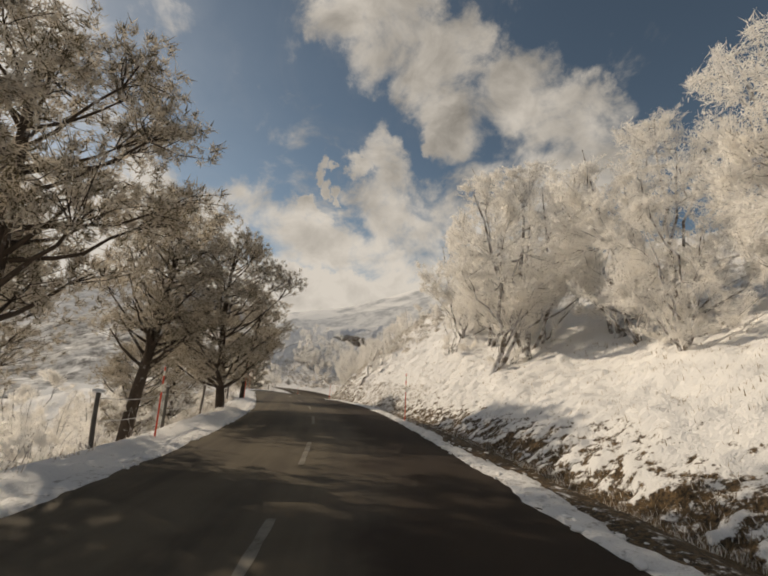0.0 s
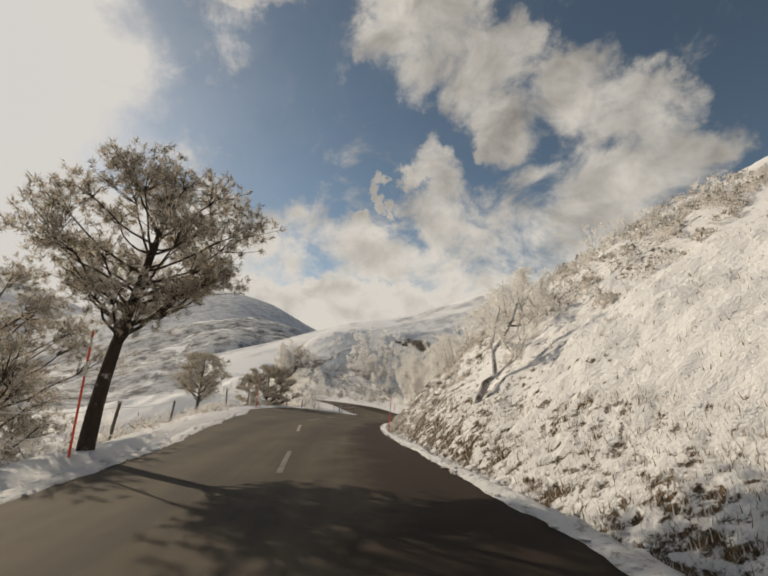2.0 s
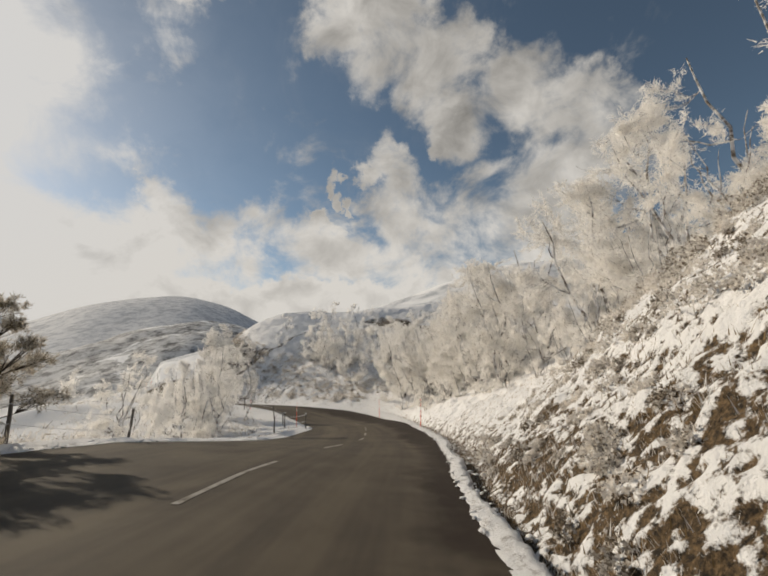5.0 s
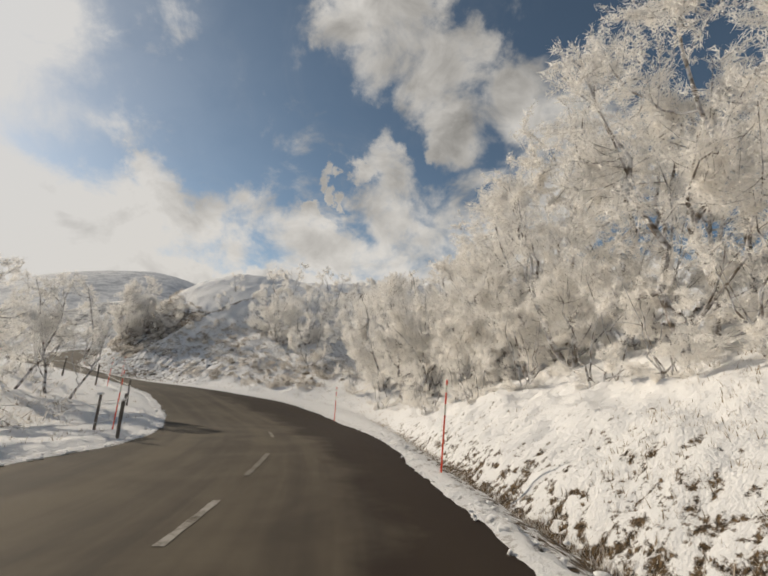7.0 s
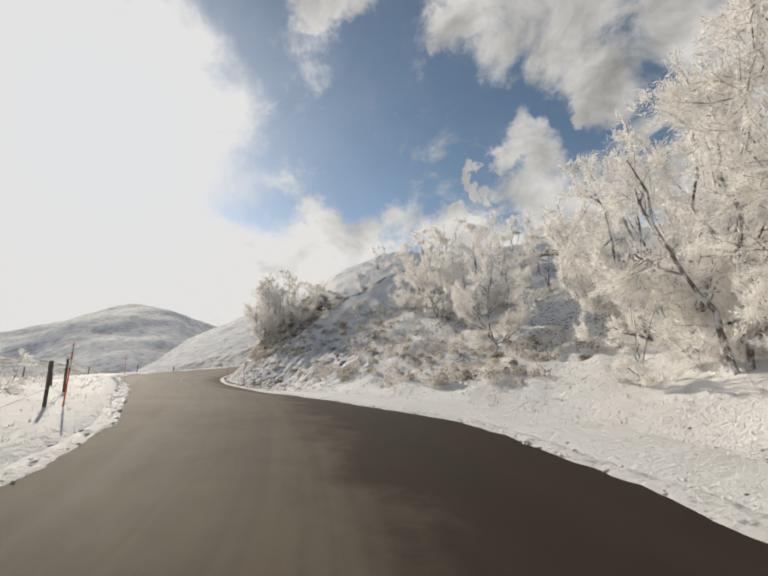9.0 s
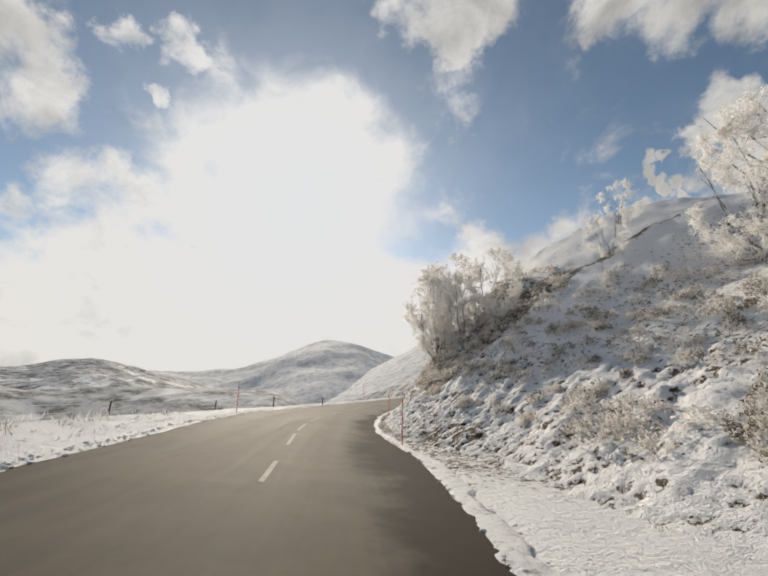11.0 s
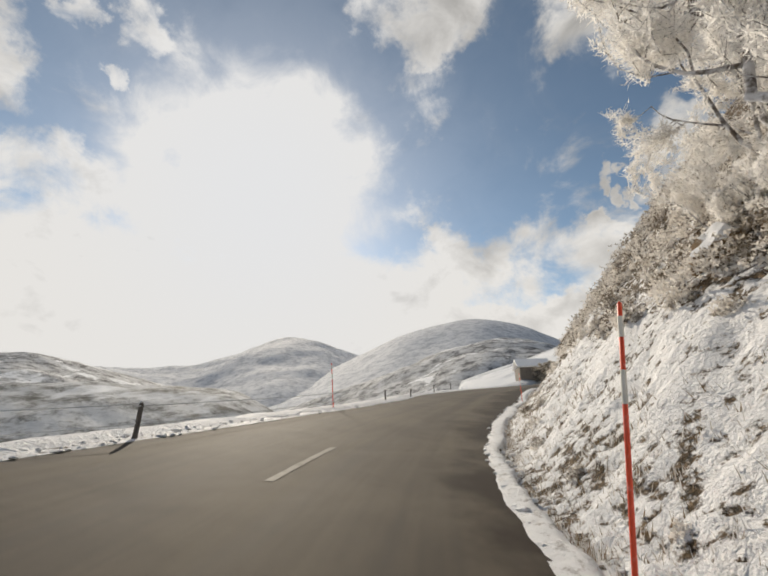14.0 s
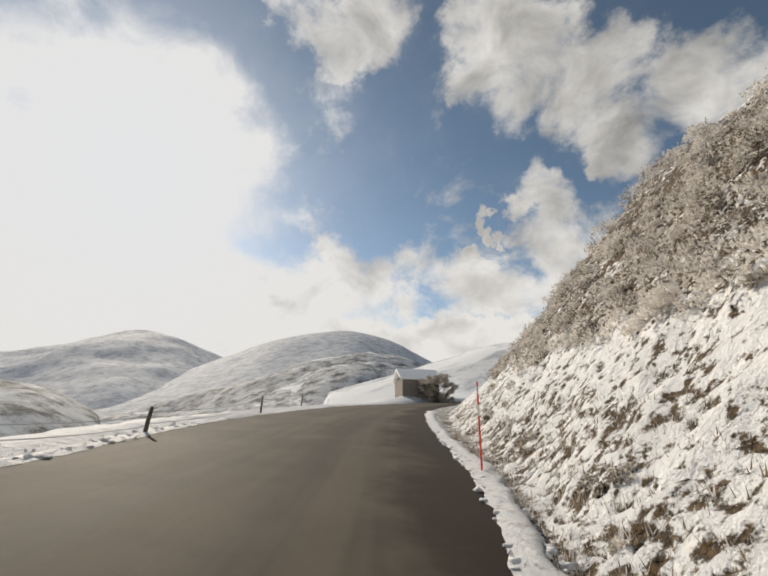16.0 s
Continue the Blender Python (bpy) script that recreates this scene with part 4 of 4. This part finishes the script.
BARN_BUSH = [float(v[0]) for v in to_road(-33.6, 178.2)]
PINES = [  # along, right, turn, size, lean
    (pine_meshes("pine_a", 21, 9.4, 0.44, 2.3, 52, 72000, 0.03), ((17.8, -7.8, 10, 1.15, 0), (12.5, -10.5, 290, 0.9, 0))),
    (pine_meshes("pine_b", 22, 7.0, 0.24, 2.8, 66, 96000, 0.02), ((19.7, -4.7, 20, 1.15, 0), (23.5, -9.5, 200, 0.8, 0), (31.0, -9.4, 250, 0.95, 0))),
    (pine_meshes("pine_c", 23, 6.4, 0.50, 2.0, 42, 66000, 0.05), ((28.5, -4.7, 0, 0.98, 0), (8.3, -7.2, 130, 1.75, 5), (51.0, -14.2, 70, 0.95, 0))),
    (pine_meshes("pine_d", 24, 3.5, 0.02, 2.3, 90, 100000), ((55.0, -10.4, 100, 1.05, 0), (BARN_BUSH[0], BARN_BUSH[1], 30, 0.9, 0))),
]


def build_pines():
    for (limbs, needles), places in PINES:
        first = None
        for s, u, turn, size, lean in places:
            m = pose(*on_ground(s, u, 0.05), 0, lean, 0) @ pose(0, 0, 0, 0, 0, turn)
            small = needles.name.startswith("pine_d")
            if first is None:
                ob = first = thing("pine", "low bushy pine with frosted needles" if small else "mountain pine with dark trunk and frosted needles", "pine tree", "pines beside the road", m)
                part("trunk", limbs, ob)
                part("crown", needles, ob, "frosted green needles")
            else:
                ob = copy_thing(first, m)
            ob.matrix_world = m @ Matrix.Diagonal((size, size, size, 1))


build_pines()


# ---- grass, heather and snow lumps on the bank ----
def scatter(rng, count, s0, s1, d0, d1, side=1):
    s = rng.uniform(s0, s1, count)
    d = d0 + (d1 - d0) * rng.uniform(0, 1, count) ** 1.3
    u = along(EDGE_R, s) + along(BANK_FROM, s) + d if side > 0 else along(EDGE_L, s) - d
    x, y = from_road(s, u)
    z = ground_at(x, y)
    return np.stack([x, y, z], 1)


def blades(soup, rng, at, per, length, width, droop):
    """Tufts of thin bent blades."""
    n = len(at) * per
    p = np.repeat(at, per, 0) + rng.normal(0, length * 0.4, (n, 3)) * (1, 1, 0.1)
    a = rng.uniform(0, 6.283, n)
    out = np.stack([np.cos(a), np.sin(a), 0 * a], 1) * rng.uniform(0.2, 1.1, (n, 1))
    side = np.stack([-np.sin(a), np.cos(a), 0 * a], 1) * (width * rng.uniform(0.6, 1.4, n) / 2)[:, None]
    tall = (length * rng.uniform(0.5, 1.4, n))[:, None]
    up = np.array([0, 0, 1.0])
    tip = p + up * tall * (1.0 - droop) + out * tall * 0.7
    soup.add(np.stack([p - side - up * 0.02, p + side - up * 0.02, tip], 1), np.arange(n * 3).reshape(-1, 3))


def lumps(soup, rng, at, size, tall=0.55):
    """Rounded, uneven clods of snow."""
    ring, rows = 7, 3
    turn = np.arange(ring) * 2 * math.pi / ring
    shape = [np.stack([np.cos(turn + k * 0.45) * r, np.sin(turn + k * 0.45) * r, 0 * turn + h], 1) for k, (r, h) in enumerate(((0.8, -0.6), (1.05, 0.0), (0.72, 0.62)))]
    dome = np.concatenate(shape + [np.array([[0, 0, 0.9]])])
    faces = [(i * ring + k, i * ring + (k + 1) % ring, (i + 1) * ring + (k + 1) % ring, (i + 1) * ring + k) for i in range(rows - 1) for k in range(ring)]
    caps = [((rows - 1) * ring + k, (rows - 1) * ring + (k + 1) % ring, rows * ring) for k in range(ring)]
    n = len(at)
    scale = size * np.exp(np.clip(rng.normal(0, 0.42, (n, 1, 1)), -1, 0.75)) * rng.uniform(0.65, 1.4, (n, 1, 3)) * np.array([1, 1, tall])
    verts = at[:, None] + dome[None] * scale * rng.uniform(0.72, 1.28, (n, len(dome), 1))
    first = soup.count
    soup.add(verts, np.zeros((0, 4), int))
    step = (np.arange(n) * len(dome) + first)[:, None, None]
    soup.faces.extend((step + np.array(faces)[None]).reshape(-1, 4).tolist())
    soup.faces.extend((step + np.array(caps)[None]).reshape(-1, 3).tolist())


def build_bank_cover():
    rng = np.random.default_rng(51)
    grass = Soup()
    for count, s0, s1, d0, d1, per, side in ((3000, 2, 30, -0.1, 6, 12, 1), (4500, 20, 36, -0.1, 1.5, 12, 1), (9000, 34, 62, -0.2, 6, 12, 1), (2500, 58, 72, -0.2, 5, 12, 1), (1600, 62, 112, -0.3, 6, 10, 1), (2200, 112, 165, -0.1, 6, 12, 1), (3600, 116, 165, -0.1, 1.2, 14, 1), (1500, -8, 120, 0.9, 8, 12, -1)):
        blades(grass, rng, scatter(rng, count, s0, s1, d0, d1, side), round(per * 0.7), 0.13, 0.014, 0.25)
    for s0, s1, count in ((2, 32, 700), (60, 86, 800), (118, 160, 900)):
        s = rng.uniform(s0, s1, count)
        u = along(EDGE_R, s) + along(BANK_FROM, s) - 0.3 + rng.normal(0, 0.16, count)
        x, y = from_road(s, u)
        blades(grass, rng, np.stack([x, y, ground_at(x, y)], 1), 14, 0.15, 0.011, 0.3)
    tagged(new("bank_grass", grass.mesh("bank_grass", MAT["rimed_grass"])), "tufts of brown grass stiff with rime", "grass", kind="stuff")
    heaps = Soup()
    for side, edge in ((1, EDGE_R), (-1, EDGE_L)):
        s = rng.uniform(-2, 162, 2400)
        u = along(edge, s) + side * (0.12 + np.abs(rng.normal(0, 0.22, len(s))) - 0.19 * (rng.uniform(0, 1, len(s)) < 0.42))
        x, y = from_road(s, u)
        lumps(heaps, rng, np.stack([x, y, road_height(s, u) + 0.022], 1), 0.029)
    tagged(new("snow_heaps", heaps.mesh("snow_heaps", MAT["snow"], True)), "small clods of snow lying along the asphalt edge", "snow", kind="stuff")
    heather = Soup()
    for count, s0, s1, d0, d1, size in ((2300, 28, 62, 4.0, 15, 0.75), (900, 38, 58, 2.0, 8, 0.42), (1700, 34, 64, 0.0, 5, 0.22), (160, 128, 160, 0.0, 0.7, 0.16), (350, 110, 124, 4.5, 12, 0.6), (2600, 121, 168, 2.4, 10, 0.75), (500, 114, 124, 3.0, 7, 0.5), (1100, 121, 134, 2.0, 6, 0.6), (2100, 132, 166, 1.9, 5.5, 0.6), (260, 120, 165, 1.2, 2.6, 0.3), (1500, 95, 117, 1.2, 11, 0.5), (500, 96, 112, 1.0, 7, 0.8), (300, 84, 112, 12, 40, 0.9), (200, 0, 30, 9, 30, 0.9)):
        at = scatter(rng, round(count * 0.15), s0, s1, d0, d1)
        radius = rng.uniform(0.55, 1.35, (len(at), 1)) * (0.11 + 0.44 * size)
        way = rng.normal(0, 1, (len(at) * 115, 3))
        way[:, 2] = np.abs(way[:, 2])
        way /= np.linalg.norm(way, axis=1)[:, None]
        # each shrub is several rounded puffs
        puff = 1 + 0.28 * np.sin(way[:, :1] * 5 + np.repeat(rng.uniform(0, 6, (len(at), 1)), 115, 0)) * np.sin(way[:, 1:2] * 5 + 2 * way[:, 2:])
        clump = np.repeat(at, 115, 0) + way * np.repeat(radius, 115, 0) * puff * rng.uniform(0.8, 1.0, (len(way), 1))
        sprigs(heather, rng, clump, way * 0.9, 4, 0.045 * size + 0.03, 0.04, 1.0)
    at = scatter(rng, 1500, 16, 62, 1.6, 17, -1)
    clump = np.repeat(at, 7, 0) + rng.normal(0, 0.3, (len(at) * 7, 3)) * (1, 1, 0.4) + np.array([0, 0, 0.15])
    sprigs(heather, rng, clump, np.tile([0.0, 0.0, 0.8], (len(clump), 1)), 6, 0.2, 0.03)
    at = scatter(rng, 500, 60, 125, 3.5, 16, -1)
    sprigs(heather, rng, at + np.array([0, 0, 0.1]), np.tile([0.0, 0.0, 1.0], (len(at), 1)), 26, 0.5, 0.035)
    tagged(new("heather", heather.mesh("heather", MAT["rimed_heather"])), "dense grey heather scrub dusted with rime", "shrub", kind="stuff")


build_bank_cover()


# ---- snow poles and fence ----
def snow_pole(place, tall, lean, turn):
    ob = thing("snow_pole", "slim red snow pole with pale bands standing in the verge", "snow pole", "snow poles along the road", pose(*place, lean, 0, turn))
    rod = Soup()
    tube(rod, [(0, 0, -0.3), (0, 0, tall * 0.5), (0, 0, tall - 0.02), (0, 0, tall)], [0.019, 0.018, 0.017, 0.004], 10)
    part("rod", rod.mesh("rod", MAT["red_plastic"], True), ob)
    for a, b in ((0.62, 0.74), (0.86, 0.94)):
        band = Soup()
        tube(band, [(0, 0, tall * a), (0, 0, tall * b)], [0.0205, 0.0205], 10)
        part("band", band.mesh("band", MAT["pale_band"], True), ob, "pale reflective band")


for s, u, tall, lean, turn in ((15.6, 2.65, 1.8, 2, 20), (27.6, -4.45, 2.1, 1, 10), (10.1, -4.15, 1.5, 1, 30), (37.4, 1.62, 1.5, 3, 90), (47.4, -7.6, 2.1, 1, 10), (73.4, 2.1, 1.75, 4, 90), (85.6, 3.25, 1.75, 1, 40), (80.6, -5.4, 1.7, 1, 100), (96.4, -5.4, 1.6, 2, 80), (115.9, 2.15, 2.0, 2, 120), (123.3, -6.2, 1.6, 0, 0), (130.3, 1.2, 2.0, 8, 120), (141.6, -4.85, 1.6, 4, 280), (152.2, 1.85, 1.7, 1, 180)):
    snow_pole(on_ground(s, u), tall, lean, turn)


def fence_post(s, u, tall, lean, turn):
    ob = thing("fence_post", "weathered grey wooden post in snow beside the road", "post", "posts of the roadside fence", pose(*on_ground(s, u), lean, 0, turn))
    body = Soup()
    tube(body, [(0, 0, -0.3), (0.01, 0, tall * 0.5), (0, 0.01, tall - 0.04), (0, 0, tall)], [0.045, 0.042, 0.04, 0.022], 8)
    part("stake", body.mesh("stake", MAT["wood"], True), ob)
    cap = Soup()
    lumps(cap, np.random.default_rng(int(s * 10)), np.array([[0, 0, tall]]), 0.05)
    part("snow_cap", cap.mesh("snow_cap", MAT["snow"], True), ob, "small cap of snow")
    return np.array(on_ground(s, u))


POSTS = [
    [(9, -4.9, 1.1), (13.0, -5.0, 1.1), (17.6, -5.1, 1.05), (22, -5.2, 1.1), (27, -5.4, 1.1), (32, -6.2, 1.1), (37.5, -7.4, 1.1)],
    [(47.2, -9.6, 1.1), (51.5, -10.2, 1.1), (56.3, -8.9, 1.1), (61, -9.0, 1.1)],
    [(75, -6.9, 1.1), (78.6, -4.9, 1.1), (82.2, -6.1, 1.1), (86, -5.6, 1.1), (90.1, -5.3, 1.1), (96.8, -5.9, 1.1), (102, -6.6, 1.1), (107, -7.8, 1.15)],
    [(117.5, -13, 0.9), (122.3, -12.4, 0.85), (128.4, -10.7, 0.8), (129.9, -7.2, 0.8), (133.4, -5.0, 0.75), (148.4, -5.0, 0.5), (153.2, -4.9, 0.6), (161.8, -5.4, 0.65), (169, -5.8, 0.65)],
]


def build_fence():
    rng = np.random.default_rng(61)
    for row in POSTS:
        feet = [fence_post(s, u, tall * rng.uniform(0.85, 1.1), rng.uniform(-6, 6), rng.uniform(0, 360)) for s, u, tall in row]
        for a, b, spec in zip(feet, feet[1:], row):
            for share in (0.42, 0.82):
                strand = Soup()
                t = np.linspace(0, 1, 9)[:, None]
                line = a + (b - a) * t + np.array([0, 0, 1.0]) * (share * spec[2] - 0.08 * np.sin(np.pi * t))
                tube(strand, line, np.full(9, 0.008), 4)
                tagged(new("fence_wire", strand.mesh("fence_wire", MAT["wire"])), "sagging fence wire thick with rime", "wire", "wires of the roadside fence")


build_fence()


# ---- far slopes ----
def mountain(name, label, eye, far, depth, profile, seed, rough, cover="mountain"):
    """A ridge whose crest shows at the given directions from eye: azimuth and elevation in degrees."""
    az = np.linspace(profile[0][0], profile[-1][0], 260)
    order = sorted(profile)
    el = np.interp(az, [p[0] for p in order], [p[1] for p in order])
    soft = np.exp(-np.linspace(-2, 2, 31) ** 2)
    el = np.convolve(np.pad(el, 15, "edge"), soft / soft.sum(), "valid")
    fade = np.clip(np.minimum(np.abs(az - az[0]), np.abs(az - az[-1])) / 5, 0, 1)
    foot, rows = -40.0, []
    for f in np.linspace(0, 1.5, 56):
        r = far + depth * (f - 1)
        x, y = eye[0] - np.sin(np.radians(az)) * r, eye[1] + np.cos(np.radians(az)) * r
        crest = eye[2] + far * np.tan(np.radians(el))
        g = f if f < 1 else max(0.0, 2 - f)
        body = foot + (crest - foot) * (1.12 * g - 0.12 * g**6) ** 1.1
        folds = np.array([noise.fractal(Vector((px, py, seed * 9.0)) / (far * 0.16), 1.0, 2.1, 6) for px, py in zip(x, y)])
        relief = depth * 0.035 * rough * folds * min(1, f * 2) * (0.25 + abs(1 - f)) ** 0.6
        rows.append(np.stack([x, y, (body + relief) * fade + foot * (1 - fade)], 1))
    data = mesh_of(name, np.stack(rows), grid_faces(56, 260), MAT[cover], True)
    tagged(new(name, data), label, "mountain", kind="structure")


HIGH = (-20, 115, 4.0)
# the two farthest mountains carry haze in their grey-blue colour
mountain("mountain_far", "distant snowy mountain under cloud", HIGH, 1900, 1250, [(96, 1), (88, 2.5), (80, 4), (74, 6), (65, 6.2), (56, 7.3), (50, 10.0), (46.5, 11.3), (41, 10.6), (36, 9), (30, 8), (22, 6), (12, 3)], 71, 0.9, "hazed_dome")
mountain("mountain_round", "rounded snowy mountain with haze painted in as grey-blue", HIGH, 1300, 900, [(60, 1), (50, 3), (42, 6), (36, 8.9), (30, 11.6), (24, 13), (19, 13.6), (13, 12), (8, 9.2), (2, 7), (-6, 5), (-16, 2)], 72, 0.3, "hazed_dome")
mountain("mountain_front", "lower snowy hill with dark gullies", HIGH, 800, 560, [(56, 0), (46, 1.6), (40, 3.4), (33, 6), (26, 8.6), (18, 10.6), (12, 10.0), (7, 8.2), (0, 6), (-8, 3)], 73, 0.9, "gullies")
mountain("mountain_left", "snow-streaked hill across the valley", HIGH, 1100, 760, [(112, 4.5), (100, 5.2), (87, 6.0), (80, 6.4), (74, 7.8), (68, 6.4), (62, 5), (54, 3.4), (44, 1.5)], 74, 0.7, "gullies")
mountain("mountain_slope", "dark scrubby valley slope under thin snow", HIGH, 380, 230, [(112, 3.2), (97, 4.0), (87, 4.6), (80, 3.8), (72, 4.4), (66, 5.0), (58, 4.6), (52, 4.4), (48, 2.2), (42, -2)], 75, 0.6, "scrub_slope")
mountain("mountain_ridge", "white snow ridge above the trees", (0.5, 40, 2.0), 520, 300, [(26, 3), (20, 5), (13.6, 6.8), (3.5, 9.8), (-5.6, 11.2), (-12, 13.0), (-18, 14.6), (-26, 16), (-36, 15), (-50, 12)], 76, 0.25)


# ---- stone barn at the bend, and bare rock in the bank ----
def barn(place, turn):
    ob = thing("barn", "low stone barn with a snow-covered pitched roof", "barn", at=pose(*place, 0, 0, turn))
    wide, deep, tall, ridge, thick = 2.1, 2.0, 1.35, 2.5, 0.3
    for name, x0, x1, y0, y1 in (("wall", -wide, wide, -deep, -deep + thick), ("wall", -wide, wide, deep - thick, deep), ("wall", -wide, -wide + thick, -deep + thick, deep - thick), ("wall", wide - thick, wide, -deep + thick, deep - thick)):
        wall = Soup()
        v = [(x, y, z) for z in (-1.4, tall) for x, y in ((x0, y0), (x1, y0), (x1, y1), (x0, y1))]
        wall.add(v, [(0, 1, 2, 3), (4, 7, 6, 5), (0, 4, 5, 1), (1, 5, 6, 2), (2, 6, 7, 3), (3, 7, 4, 0)])
        part(name, wall.mesh(name, MAT["stone"]), ob)
    roof = Soup()
    v = [(x, y, z) for x in (-wide - 0.3, wide + 0.3) for y, z in ((-deep - 0.35, tall - 0.1), (0, ridge), (deep + 0.35, tall - 0.1), (deep + 0.35, tall + 0.12), (0, ridge + 0.25), (-deep - 0.35, tall + 0.12))]
    roof.add(v, [(0, 1, 7, 6), (1, 2, 8, 7), (2, 3, 9, 8), (3, 4, 10, 9), (4, 5, 11, 10), (5, 0, 6, 11), (0, 5, 4, 1), (1, 4, 3, 2), (6, 7, 10, 11), (7, 8, 9, 10)])
    part("roof", roof.mesh("roof", MAT["snow"]), ob, "roof under smooth snow")
    door = Soup()
    v = [(x, y, z) for z in (-0.3, 1.1) for x, y in ((-0.4, -deep - 0.05), (0.4, -deep - 0.05), (0.4, -deep + 0.02), (-0.4, -deep + 0.02))]
    door.add(v, [(0, 1, 2, 3), (4, 7, 6, 5), (0, 4, 5, 1), (1, 5, 6, 2), (2, 6, 7, 3), (3, 7, 4, 0)])
    part("door", door.mesh("door", MAT["wood"]), ob, "dark wooden door")


def bank_rock(s, d, size, seed):
    rng = np.random.default_rng(seed)
    u = along(EDGE_R, s) + along(BANK_FROM, s) + d
    place = on_ground(s, u, size * 0.5)
    bm = bmesh.new()
    bmesh.ops.create_icosphere(bm, subdivisions=3, radius=size)
    stretch = Vector(rng.uniform(0.7, 1.35, 3))
    for v in bm.verts:
        k = 1 + 0.32 * noise.noise(v.co * (1.6 / size) + Vector((seed, 0, 0))) + 0.14 * noise.noise(v.co * (4.5 / size) + Vector((0, seed, 0)))
        v.co = Vector((v.co.x * stretch.x, v.co.y * stretch.y, v.co.z * stretch.z)) * k
    data = bpy.data.meshes.new("rock")
    bm.to_mesh(data)
    bm.free()
    data.materials.append(MAT["rock"])
    ob = new("rock", data)
    ob.matrix_world = pose(*place, 0, 0, rng.uniform(0, 360))
    tagged(ob, "brown earthy rock jutting out of the snowy bank", "rock", "rocks in the bank")


for n, (s, d, size) in enumerate(((43.6, 1.9, 0.38), (44.4, 2.6, 0.46), (45.1, 1.5, 0.30), (46.2, 2.4, 0.4), (45.2, 2.1, 0.42), (43.0, 2.6, 0.34), (130.0, 3.3, 0.55), (131.2, 3.6, 0.65), (132.4, 3.3, 0.5), (133.5, 2.9, 0.5))):
    bank_rock(s, d, size, 81 + n)


x, y = -36.6, 181.0
barn((x, y, float(ground_at(np.array([x]), np.array([y]))[0])), 25)
